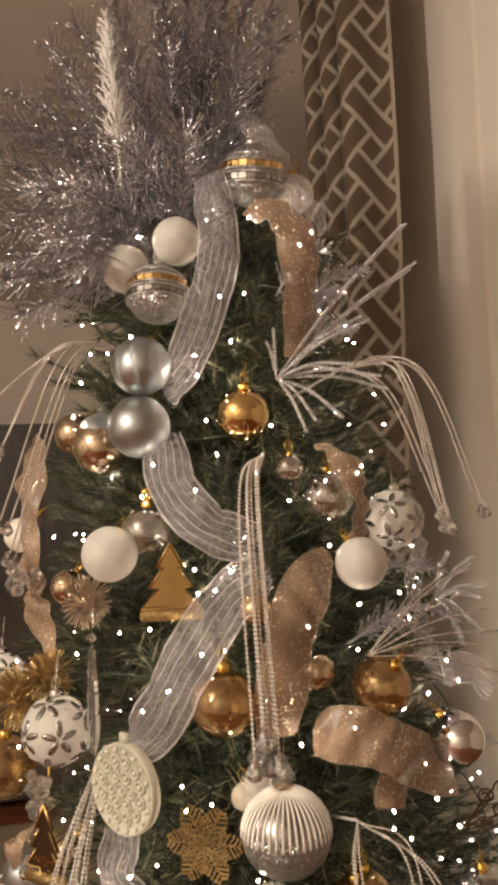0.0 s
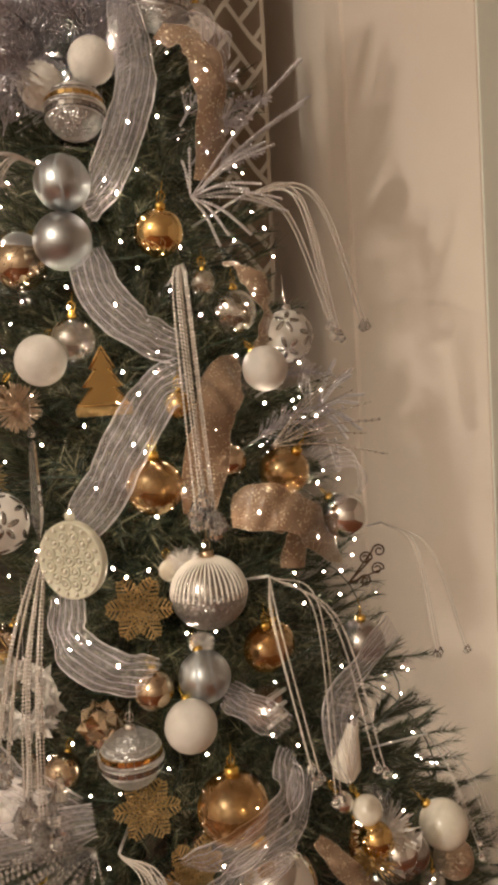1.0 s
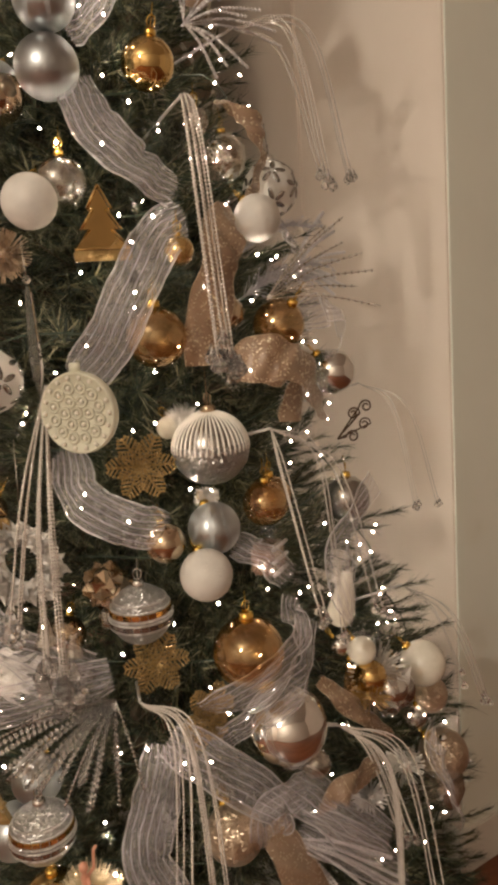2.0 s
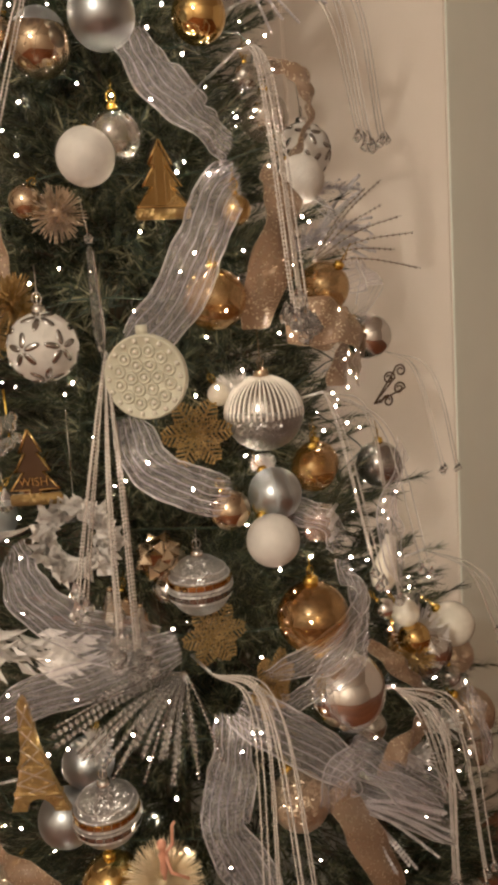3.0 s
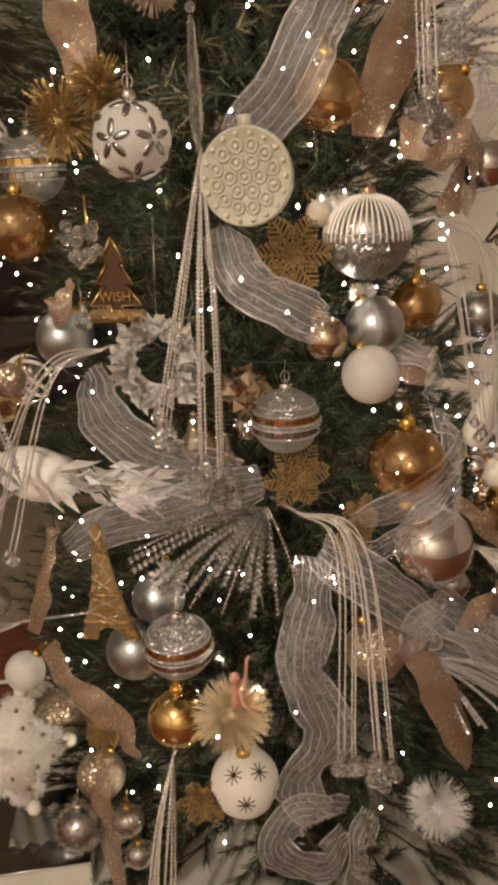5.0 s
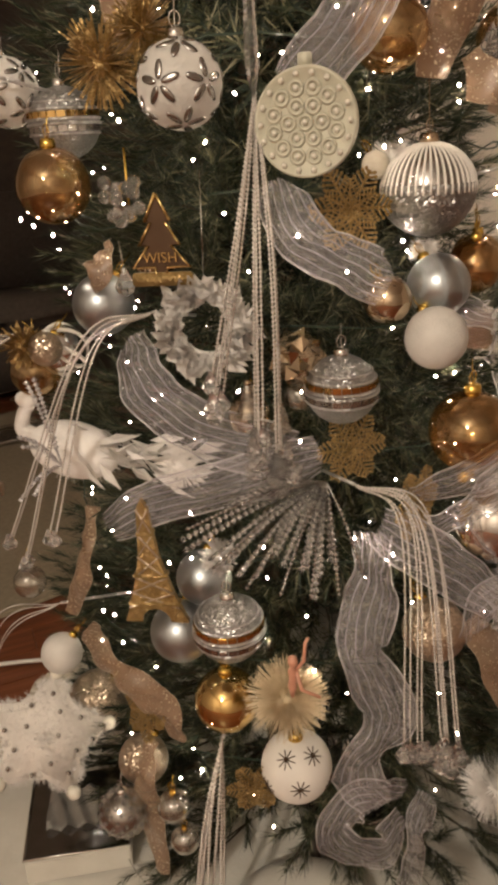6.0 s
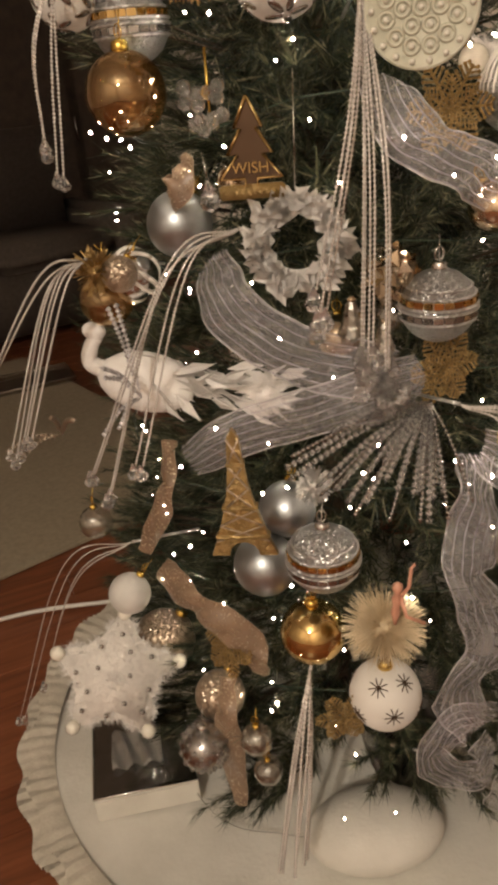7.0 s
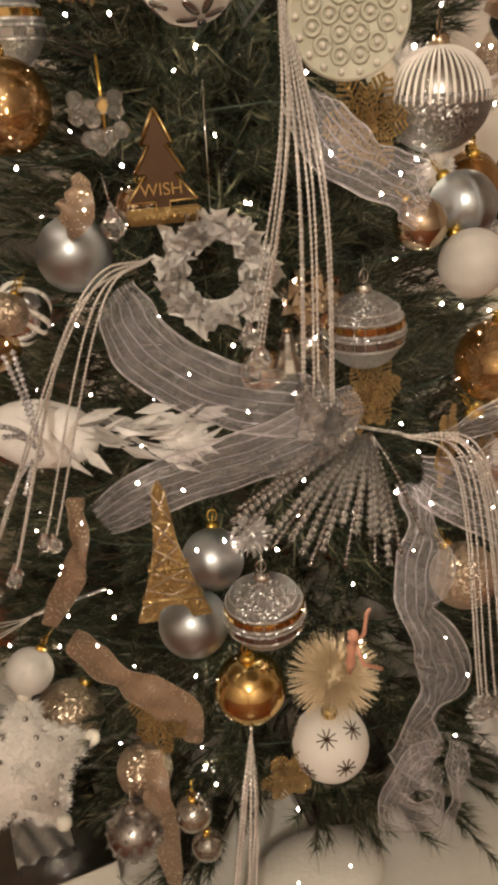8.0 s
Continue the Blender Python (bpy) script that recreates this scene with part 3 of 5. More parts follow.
def pearl_disc(at, r, label):
    th = thing("pearl_disc_ornament", label, "ornament", m=Matrix.Translation(at) @ pose(0, 0, 0, 90, 0, -38))
    part("disc", lathe_bm([(r * 0.94, -0.008), (r * 0.985, -0.006), (r, 0), (r * 0.985, 0.006), (r * 0.95, 0.0075), (r * 0.93, 0.006), (r * 0.0, 0.006)], 56), "disc_cream", th)
    ring = mesh_of(tube_bm([(r * 0.125 * math.cos(a), r * 0.125 * math.sin(a), 0) for a in np.linspace(0, 2 * math.pi, 21)], 0.002, 6), "disc_cream")
    pearl = mesh_of(ball_bm(r * 0.06, 14), "pearl")
    spots = [(0, 0)] + [(0.32 * r * math.cos(a), 0.32 * r * math.sin(a)) for a in np.arange(6) * math.pi / 3]
    spots += [(0.62 * r * math.cos(a), 0.62 * r * math.sin(a)) for a in np.arange(12) * math.pi / 6 + 0.26]
    spots += [(0.86 * r * math.cos(a), 0.86 * r * math.sin(a)) for a in np.arange(18) * math.pi / 9]
    for k, (x, y) in enumerate(spots):
        if k < 19:
            part("ring", ring, "", th, m=Matrix.Translation((x, y, 0.007)))
        part("pearl", pearl, "", th, m=Matrix.Translation((x, y, 0.0075)))
    part("hanging_tab", box_bm(-r * 0.13, r * 0.96, -0.003, r * 0.13, r * 1.2, 0.003, 0.001), "disc_cream", th)
    return th


def snowflake(at, r, label, mat="gold_glitter", turn=0.0, tip=0.0):
    th = thing("snowflake_ornament", label, "ornament", "snowflake ornaments", m=lean(at, turn, tip) @ pose(0, 0, 0, 90, 0, 0))
    arm = bmesh.new()
    tube_bm([(0, 0, 0), (r, 0, 0)], r * 0.045, 5, 0.8, arm)
    for f, l in ((0.2, 0.22), (0.36, 0.3), (0.52, 0.34), (0.66, 0.3), (0.8, 0.22), (0.92, 0.14)):
        for sgn in (1, -1):
            tube_bm([(r * f, 0, 0), (r * (f + l * 0.55), sgn * r * l * 0.85, 0.001)], r * 0.035, 4, 0.9, arm)
            bmesh.ops.create_icosphere(arm, subdivisions=1, radius=r * 0.05, matrix=Matrix.Translation((r * (f + l * 0.55), sgn * r * l * 0.85, 0.001)))
    arm = mesh_of(arm, mat)
    for k in range(6):
        part("arm", arm, "", th, m=pose(0, 0, 0.0015 * (k % 2), 0, 0, 60 * k))
        part("inner_arm", arm, "", th, m=pose(0, 0, 0.004, 0, 0, 60 * k + 30) @ Matrix.Scale(0.72, 4))
    part("centre", ball_bm(r * 0.14, 12, 0.6), mat, th)
    return th


def tinsel_burst(at, r, label, mat, count=260, seed=1, wide=0.0016):
    """A bush of short tinsel blades round a core."""
    if mat in ("feather", "tulle_gold"):
        count, wide = count * 3, 0.0005
    g = random.Random(seed)
    th = thing("tinsel_ornament", label, "ornament", m=lean(at))
    bm = bmesh.new()
    for i in range(count):
        d = Vector((g.gauss(0, 1), g.gauss(0, 1), g.gauss(0, 1))).normalized()
        s_ = d.orthogonal().normalized() * wide
        l = r * (g.uniform(0.45, 1.15) if wide < 0.001 else g.uniform(0.75, 1.1))
        vs = [bm.verts.new(q) for q in (d * r * 0.25 - s_, d * r * 0.25 + s_, d * l + s_ * 0.6, d * l - s_ * 0.6)]
        bm.faces.new(vs)
    part("tinsel", bm, mat, th, smooth=False)["kind"] = "stuff"
    part("core", ball_bm(r * 0.4, 14), mat, th)
    return th


def ribbon(points, width, mat, label, wave=0.0, flat=0.0, seed=0):
    """A wired ribbon that lies along the points, its face turned outward."""
    line = glide(points, 12)
    th = thing("ribbon", label, "ribbon", "ribbons", at=line[0])
    o0 = Vector(line[0])
    bm = bmesh.new()
    uvl = bm.loops.layers.uv.new("UVMap")
    rows, run = [], [0.0]
    for i, p in enumerate(line):
        d = (line[min(i + 1, len(line) - 1)] - line[max(i - 1, 0)]).normalized()
        n = outward(p) + Vector((0, 0, 0.25))
        a = math.sin(i * 0.33 + seed) * wave
        n = (n - d * n.dot(d)).normalized()
        side = d.cross(n).normalized()
        n, side = n * math.cos(a) + side * math.sin(a), side * math.cos(a) - n * math.sin(a)
        if i:
            run.append(run[-1] + (p - line[i - 1]).length)
        pinch = 1 - 0.25 * math.exp(-(i / 3.0) ** 2) - 0.2 * math.exp(-((len(line) - 1 - i) / 3.0) ** 2)
        row = []
        for k in range(9):
            f = k / 8 - 0.5
            crown = 0.008 * (0.25 - f * f) * 4 + 0.001 * math.sin(k * 2.4 + i * 0.21 + seed) + 0.0035 * math.sin(i * 0.8 + k * 0.6 + seed)
            row.append(bm.verts.new(p - o0 + side * f * width * pinch + n * crown))
        rows.append(row)
    for i in range(len(rows) - 1):
        for k in range(8):
            f = bm.faces.new((rows[i][k], rows[i][k + 1], rows[i + 1][k + 1], rows[i + 1][k]))
            for lp, (ii, kk) in zip(f.loops, ((i, k), (i, k + 1), (i + 1, k + 1), (i + 1, k))):
                lp[uvl].uv = (kk / 8, run[ii])
    part("band", bm, mat, th)
    for k in (0, 8):
        part("wired_edge", tube_bm(edge_line(line, width, k, wave, seed), 0.0006, 4), "silver_glitter" if mat == "organza" else "champagne_glitter", th)
    return th


def edge_line(line, width, k, wave, seed):
    o0, out = Vector(line[0]), []
    for i, p in enumerate(line):
        d = (line[min(i + 1, len(line) - 1)] - line[max(i - 1, 0)]).normalized()
        n = outward(p) + Vector((0, 0, 0.25))
        a = math.sin(i * 0.33 + seed) * wave
        n = (n - d * n.dot(d)).normalized()
        side = d.cross(n).normalized()
        n, side = n * math.cos(a) + side * math.sin(a), side * math.cos(a) - n * math.sin(a)
        pinch = 1 - 0.25 * math.exp(-(i / 3.0) ** 2) - 0.2 * math.exp(-((len(line) - 1 - i) / 3.0) ** 2)
        crown = 0.001 * math.sin(k * 2.4 + i * 0.21 + seed) + 0.0035 * math.sin(i * 0.8 + k * 0.6 + seed)
        out.append(p - o0 + side * (k / 8 - 0.5) * width * pinch + n * crown)
    return out


def crystal_bm(r):
    """A cut drop: pointed top, wide faceted waist."""
    return lathe_bm([(r * 0.12, r * 1.5), (r * 0.5, r * 0.7), (r * 1.0, -r * 0.2), (r * 0.75, -r * 0.75), (r * 0.15, -r * 1.1)][::-1], 8)


DROP = {}


def drop_mesh(size):
    if size not in DROP:
        DROP[size] = mesh_of(crystal_bm(size), "crystal", False)
    return DROP[size]


def bead_strand(bm, line, radius, pitch):
    """Beads threaded along a line."""
    run, nxt = 0.0, 0.0
    for p, q in zip(line, line[1:]):
        l = (q - p).length
        while nxt <= run + l:
            c = p + (q - p) * ((nxt - run) / max(l, 1e-6))
            vs = [bm.verts.new(c + Vector(v) * radius) for v in ((1, 0, 0), (-1, 0, 0), (0, 1, 0), (0, -1, 0), (0, 0, 1), (0, 0, -1))]
            for a, b_, d in ((0, 2, 4), (2, 1, 4), (1, 3, 4), (3, 0, 4), (2, 0, 5), (1, 2, 5), (3, 1, 5), (0, 3, 5)):
                bm.faces.new((vs[a], vs[b_], vs[d]))
            nxt += pitch
        run += l
    return bm


def bead_spray(hub, ends, label, radius=0.0021, drop=0.008, mat="beads", plain=False, group="bead sprays"):
    """Beaded wires that spring from one hub, arch over and end in crystal drops. ends: (middle, end) for each strand."""
    th = thing("bead_spray", label, "tree pick", group, at=hub)
    h = Vector(hub)
    part("stem", tube_bm([-outward(hub) * 0.12 - Vector((0, 0, 0.03)), (0, 0, 0)], 0.0022, 6), "silver_glitter", th)
    for mid, end in ends:
        line = glide([Vector((0, 0, 0)), Vector(mid) - h, Vector(end) - h], 14)
        bm = tube_bm(line, radius * 0.4, 4)
        if not plain:
            bead_strand(bm, line, radius, radius * 2.1)
        st = part("strand", bm, mat, th)
        if drop:
            d = (line[-1] - line[-2]).normalized()
            part("crystal_drop", drop_mesh(drop), "", st, "clear cut crystal drop", m=Matrix.Translation(line[-1] + d * drop * 1.2))
    return th


def fan(hub, mids_ends, label, spread=0.012, seed=1, **kw):
    """Strands round the given ones, each a little off."""
    g = random.Random(seed)
    ends = []
    for mid, end, n in mids_ends:
        for i in range(n):
            j = Vector((g.uniform(-1, 1), g.uniform(-1, 1), g.uniform(-1, 1))) * spread
            ends.append((Vector(mid) + j * 0.8, Vector(end) + j + Vector((0, 0, g.uniform(-1, 1) * spread))))
    return bead_spray(hub, ends, label, **kw)


def frond(base, tip, label, mat="plume_frost", blade=0.03, droop=0.02, seed=1, every=0.0013, tips=True):
    """A glittered plume: a stem with fine side blades and grains at their ends."""
    g = random.Random(seed)
    base, tip = Vector(base), Vector(tip)
    th = thing("glitter_frond", label, "tree pick", "glitter fronds", at=base)
    mid = (tip - base) * 0.5 + Vector((0, 0, droop))
    line = glide([Vector((0, 0, 0)), mid, tip - base], 14)
    part("stem", tube_bm(line, 0.0022, 5, 0.4), mat, th)
    bm = bmesh.new()
    total = (tip - base).length
    n = int(total / every)
    for i in range(n):
        t = 0.12 + 0.88 * i / n
        f = t * (len(line) - 1)
        k = min(int(f), len(line) - 2)
        p = line[k].lerp(line[k + 1], f - k)
        d = (line[k + 1] - line[k]).normalized()
        u = d.orthogonal().normalized()
        a = g.uniform(0, 2 * math.pi)
        ring = u * math.cos(a) + d.cross(u) * math.sin(a)
        way = (d * g.uniform(0.7, 1.2) + ring).normalized()
        l = blade * (1.05 - 0.6 * t) * g.uniform(0.7, 1.25)
        s_ = way.cross(ring).normalized() * 0.0012
        q = p + way * l
        vs = [bm.verts.new(v) for v in (p - s_, p + s_, q + s_ * 0.8, q - s_ * 0.8)]
        bm.faces.new(vs)
        if tips and g.random() < 0.2:
            bmesh.ops.create_icosphere(bm, subdivisions=1, radius=0.0021, matrix=Matrix.Translation(q))
    part("plumage", bm, mat, th, smooth=False)["kind"] = "stuff"
    return th


def twig_pick(hub, tips, label, mat="silver_chrome", bead=0.003, pitch=0.011, group="beaded twigs"):
    """Thin wires with spaced beads, spread from one point."""
    th = thing("beaded_twig", label, "tree pick", group, at=hub)
    h = Vector(hub)
    g = random.Random(len(tips))
    more = [Vector(t_) + Vector((g.uniform(-1, 1), g.uniform(-1, 1), g.uniform(-1, 1))) * 0.018 for t_ in tips] if mat in ("crystal", "frost") else []
    for tip in list(tips) + more:
        v = Vector(tip) - h
        line = glide([Vector((0, 0, 0)), v * 0.5 + Vector((0, 0, 0.01)), v], 8)
        bm = tube_bm(line, 0.0012, 4)
        bead_strand(bm, line[3:], bead, pitch)
        part("twig", bm, mat, th)
    return th


# ---- ball ornaments ----
WG = "white ball ornament with a fine glitter crust"
plain_ball((-0.087, 1.036, 1.901), 0.033, "white_glitter", WG + ", beside a banded ball")
plain_ball((-0.159, 1.047, 1.868), 0.033, "white_glitter", WG + ", behind a banded ball")
plain_ball((-0.188, 1.037, 1.480), 0.037, "white_glitter", WG)
plain_ball((0.152, 1.078, 1.453), 0.036, "white_glitter", WG + ", beside a tan ribbon")
plain_ball((-0.019, 0.932, 0.958), 0.037, "white_glitter", WG + ", below a silver ball")
plain_ball((-0.468, 1.344, 0.392), 0.035, "white_glitter", "small white ball ornament low on the tree")
plain_ball((-0.140, 1.039, 1.731), 0.040, "silver_swirl", "pale silver ball ornament with a swirl pattern")
plain_ball((0.010, 0.971, 1.011), 0.038, "silver_swirl", "silver ball ornament with swirls above a white ball")
plain_ball((-0.145, 1.041, 1.649), 0.042, "silver_satin", "satin silver ball ornament")
plain_ball((-0.349, 1.210, 0.996), 0.041, "silver_satin", "satin silver ball ornament beside a sheer ribbon")
plain_ball((-0.209, 1.110, 1.642), 0.035, "silver_satin", "dull silver ball ornament deep in the branches")
plain_ball((-0.316, 1.111, 0.533), 0.045, "silver_satin", "grey satin ball ornament behind a gold tower")
plain_ball((-0.273, 1.117, 0.607), 0.040, "silver_satin", "pale grey ball ornament deep in the branches")
plain_ball((-0.257, 1.161, 1.652), 0.032, "champagne_chrome", "rose champagne ball ornament deep in the branches")
plain_ball((-0.380, 1.198, 0.249), 0.041, "champagne_glitter", "champagne glitter ball ornament")
plain_ball((-0.415, 1.375, 0.250), 0.056, "champagne_glitter", "clear ball ornament crusted with champagne grains")
plain_ball((-0.064, 0.968, 1.003), 0.029, "champagne_chrome", "shiny champagne ball ornament")
plain_ball((0.094, 0.952, 0.684), 0.063, "silver_chrome", "large mirror-silver ball ornament")
plain_ball((0.279, 1.103, 1.203), 0.038, "silver_chrome", "small mirror-silver ball ornament")
plain_ball((0.311, 1.135, 0.971), 0.041, "dark_silver", "smoky grey ball ornament")
plain_ball((-0.041, 1.005, 1.289), 0.043, "amber_glass", "amber glass ball ornament with a gold cap")
plain_ball((0.169, 1.060, 1.290), 0.040, "amber_glass", "amber glass ball ornament above a tan ribbon", tip=40)
plain_ball((0.033, 0.927, 0.832), 0.052, "amber_glass", "large amber glass ball ornament with a gold cap")
plain_ball((-0.390, 1.225, 1.148), 0.047, "amber_glass", "large amber glass ball ornament at the tree's edge")
plain_ball((0.134, 1.058, 1.018), 0.036, "amber_glass", "amber glass ball ornament behind a silver ball")
plain_ball((-0.272, 1.062, 0.430), 0.048, "gold_chrome", "mirror-gold shiny ball ornament")
plain_ball((-0.005, 1.055, 1.662), 0.037, "gold_chrome", "shiny gold ball ornament", tip=25)
plain_ball((0.003, 1.008, 1.405), 0.021, "gold_flat", "small satin gold ball ornament")
plain_ball((-0.140, 1.055, 1.507), 0.035, "clear_glass", "clear glass ball ornament behind a white ball")
plain_ball((0.056, 1.050, 1.586), 0.019, "clear_glass", "small clear glass ball ornament")
plain_ball((-0.360, 1.103, 0.227), 0.026, "clear_glass", "small clear ball ornament low on the tree")
plain_ball((-0.350, 1.094, 0.162), 0.023, "clear_glass", "small clear ball ornament beside a beaded spray")
plain_ball((-0.497, 1.363, 0.531), 0.027, "clear_glass", "small clear ball ornament on an outer branch")
plain_ball((-0.011, 0.928, 0.550), 0.044, "champagne_glitter", "sequined clear ball ornament behind beaded strands")
plain_ball((0.112, 1.103, 1.546), 0.036, "clear_glass", "clear iridescent ball ornament behind a tan ribbon")
plain_ball((-0.442, 1.268, 0.906), 0.036, "amber_glass", "amber jewelled ball ornament on an outer branch")
plain_ball((0.119, 1.042, 1.014), 0.036, "amber_glass", "amber ball ornament in the branches")
banded_ball((-0.115, 1.033, 1.828), 0.042, "silver glitter ball ornament with a gold mirror belt", tip=-8)
banded_ball((0.019, 1.070, 2.004), 0.045, "silver glitter ball ornament with belt near the tree top", tip=12)
banded_ball((-0.100, 1.016, 0.887), 0.046, "silver banded glitter ball ornament with mirror tiles")
banded_ball((-0.278, 1.008, 0.590), 0.047, "crystal-crusted ball ornament with gold mirror belt")
flower_ball((-0.268, 1.060, 1.247), 0.046, "white ball ornament with silver flower petals")
flower_ball((0.216, 1.170, 1.508), 0.045, "white ball ornament with grey flower petals")
ribbed_ball((0.033, 1.030, 1.118), 0.058, "pale ribbed ball ornament with a silver crusted base")
pearl_disc((-0.163, 0.969, 1.201), 0.055, "round cream disc ornament with scrolls and pearls")

# white ball with dark star flowers
fb = plain_ball((-0.197, 0.992, 0.335), 0.052, "white_paint", "white ball ornament with dark gold star flowers", group="")
fb_r = max(v.co.z for v in fb.children[0].data.vertices)
ray_mesh = mesh_of(tube_bm([(0, 0, 0), (0.014, 0, -0.0012)], 0.0013, 5, 0.6), "bronze")
for az, el in ((-90, 5), (-150, -10), (-30, -15), (-90, -60), (-120, 50), (-50, 50), (30, 10), (150, 20), (90, 0)):
    n = Vector((math.cos(radians(az)) * math.cos(radians(el)), math.sin(radians(az)) * math.cos(radians(el)), math.sin(radians(el))))
    u = n.orthogonal().normalized()
    star_m = Matrix((u, n.cross(u), n)).transposed().to_4x4()
    for k in range(9):
        part("star_ray", ray_mesh, "", fb, m=Matrix.Translation(n * fb_r) @ star_m @ pose(0, 0, 0, 0, 0, 40 * k))

# ball with faceted studs
dk = plain_ball((-0.430, 1.155, 0.200), 0.039, "dark_silver", "silver ball ornament studded with crystals", group="", cap="silver_chrome")
dk_r = max(v.co.z for v in dk.children[0].data.vertices)
stud = bmesh.new()
bmesh.ops.create_icosphere(stud, subdivisions=1, radius=0.0042)
stud = mesh_of(stud, "crystal", False)
for k in range(90):
    z = 1 - 2 * (k + 0.5) / 90
    a = k * 2.39996
    q = Vector((math.sqrt(1 - z * z) * math.cos(a), math.sqrt(1 - z * z) * math.sin(a), z)) * dk_r
    part("stud", stud, "", dk, m=Matrix.Translation(q))

# crystal berry cluster
cc = thing("crystal_cluster", "cluster of clear crystal berries on a gold clip", "ornament", m=lean((-0.318, 1.165, 1.128)))
g = random.Random(5)
berry = mesh_of(ball_bm(0.0085, 12), "crystal")
for k in range(16):
    part("berry", berry, "", cc, m=Matrix.Translation((g.uniform(-0.022, 0.022), g.uniform(-0.018, 0.005), g.uniform(-0.024, 0.024))))
part("clip", tube_bm([(0, 0.01, -0.02), (0, 0.012, 0.06)], 0.002, 5), "cap_gold", cc)

# striped glass ball on its side
sg = plain_ball((-0.405, 1.257, 0.934), 0.034, "silver_chrome", "silver ball ornament with pale curved stripes", tip=50, group="")
sg_r = max(v.co.z for v in sg.children[0].data.vertices)
for k in range(4):
    a = [(sg_r * 1.01 * math.cos(q) * math.cos(0.9 * k), sg_r * 1.01 * math.cos(q) * math.sin(0.9 * k), sg_r * 1.01 * math.sin(q)) for q in np.linspace(0, 2 * math.pi, 33)]
    part("stripe", tube_bm(a, 0.003, 5), "white_paint", sg)

# ---- snowflakes and tinsel ----
GF = "gold glitter snowflake ornament"
snowflake((-0.073, 1.038, 1.103), 0.050, GF + " below the cream disc", turn=-15)
snowflake((-0.082, 1.025, 0.800), 0.049, GF + " under a banded ball")
snowflake((-0.028, 0.952, 0.736), 0.050, GF + " behind beaded strands", turn=20)
snowflake((-0.258, 1.006, 0.309), 0.042, GF + " low on the tree", turn=10)
snowflake((-0.379, 1.125, 0.407), 0.048, GF + " at the end of a tan ribbon", turn=-20, tip=-20)
tinsel_burst((-0.336, 1.127, 1.276), 0.048, "gold tinsel burst ornament", "gold_glitter", seed=2)
tinsel_burst((-0.291, 1.105, 1.307), 0.040, "gold tinsel bush ornament in the branches", "gold_glitter", seed=3)
tinsel_burst((-0.227, 1.065, 1.414), 0.037, "copper glitter tinsel ornament", "champagne_glitter", seed=4)
tinsel_burst((-0.457, 1.236, 0.951), 0.032, "gold tinsel burst on an outer branch", "gold_glitter", seed=6)
tinsel_burst((0.002, 1.060, 1.155), 0.03, "white feather puff beside a ribbed ball", "feather", count=500, seed=9)
tinsel_burst((0.014, 1.009, 1.048), 0.018, "white feather puff under a ribbed ball", "feather", count=400, seed=10)

# ---- ribbons ----
OR = "sheer silver organza ribbon"
TN = "tan ribbon with glitter flecks"
ribbon([(0.006, 1.091, 2.104), (0.048, 1.062, 2.043), (0.063, 1.070, 2.004)], 0.035, "organza", OR + " at the tree top", 0.4, seed=1)
ribbon([(-0.039, 1.044, 1.995), (-0.028, 0.992, 1.875), (-0.047, 0.988, 1.800), (-0.086, 1.027, 1.719), (-0.109, 1.060, 1.701)], 0.055, "organza", OR + " hanging beside white balls", 0.25, seed=2)
ribbon([(-0.112, 1.043, 1.634), (-0.098, 0.995, 1.568), (-0.052, 0.974, 1.513), (0.005, 1.026, 1.490)], 0.062, "organza", OR + " looped below silver balls", 0.2, seed=3)
ribbon([(0.018, 1.035, 1.452), (-0.034, 0.982, 1.417), (-0.080, 0.957, 1.354), (-0.113, 0.964, 1.293), (-0.154, 1.022, 1.235)], 0.068, "organza", OR + " running down behind the cream disc", 0.25, seed=4)
ribbon([(-0.177, 1.022, 1.138), (-0.172, 0.964, 1.084), (-0.124, 0.930, 1.051), (-0.056, 0.975, 1.019)], 0.06, "organza", OR + " curling out under the cream disc", 0.3, seed=5)
ribbon([(0.132, 0.997, 0.864), (0.107, 0.921, 0.836), (0.028, 0.875, 0.800), (-0.033, 0.943, 0.755)], 0.05, "organza", OR + " looped under an amber ball", 0.5, seed=6)
ribbon([(-0.325, 1.170, 0.952), (-0.325, 1.120, 0.897), (-0.272, 1.050, 0.850), (-0.185, 0.985, 0.825)], 0.072, "organza", OR + " draped into the bow", 0.15, seed=7)
ribbon([(-0.385, 1.175, 0.690), (-0.345, 1.075, 0.760), (-0.262, 0.975, 0.812), (-0.160, 0.970, 0.826)], 0.058, "organza", OR + " tail of the bow", 0.15, seed=8)
ribbon([(-0.102, 0.938, 0.716), (-0.130, 0.894, 0.659), (-0.152, 0.879, 0.583), (-0.116, 0.871, 0.487), (-0.165, 0.875, 0.418), (-0.124, 0.888, 0.330)], 0.068, "organza", OR + " twisting down below the bow", 0.45, seed=9)
ribbon([(-0.074, 0.912, 0.307), (-0.171, 0.865, 0.372), (-0.199, 0.881, 0.309), (-0.132, 0.875, 0.251), (-0.073, 0.912, 0.252)], 0.05, "organza", OR + " curled into a loop", 0.3, seed=10)
ribbon([(-0.093, 0.939, 0.725), (-0.030, 0.902, 0.677), (0.049, 0.883, 0.605)], 0.07, "organza", OR + " spread behind beaded strands", 0.2, seed=11)
ribbon([(0.284, 1.299, 1.465), (0.217, 1.087, 1.393)], 0.035, "organza", OR + " under a flower ball", 0.3, seed=12)
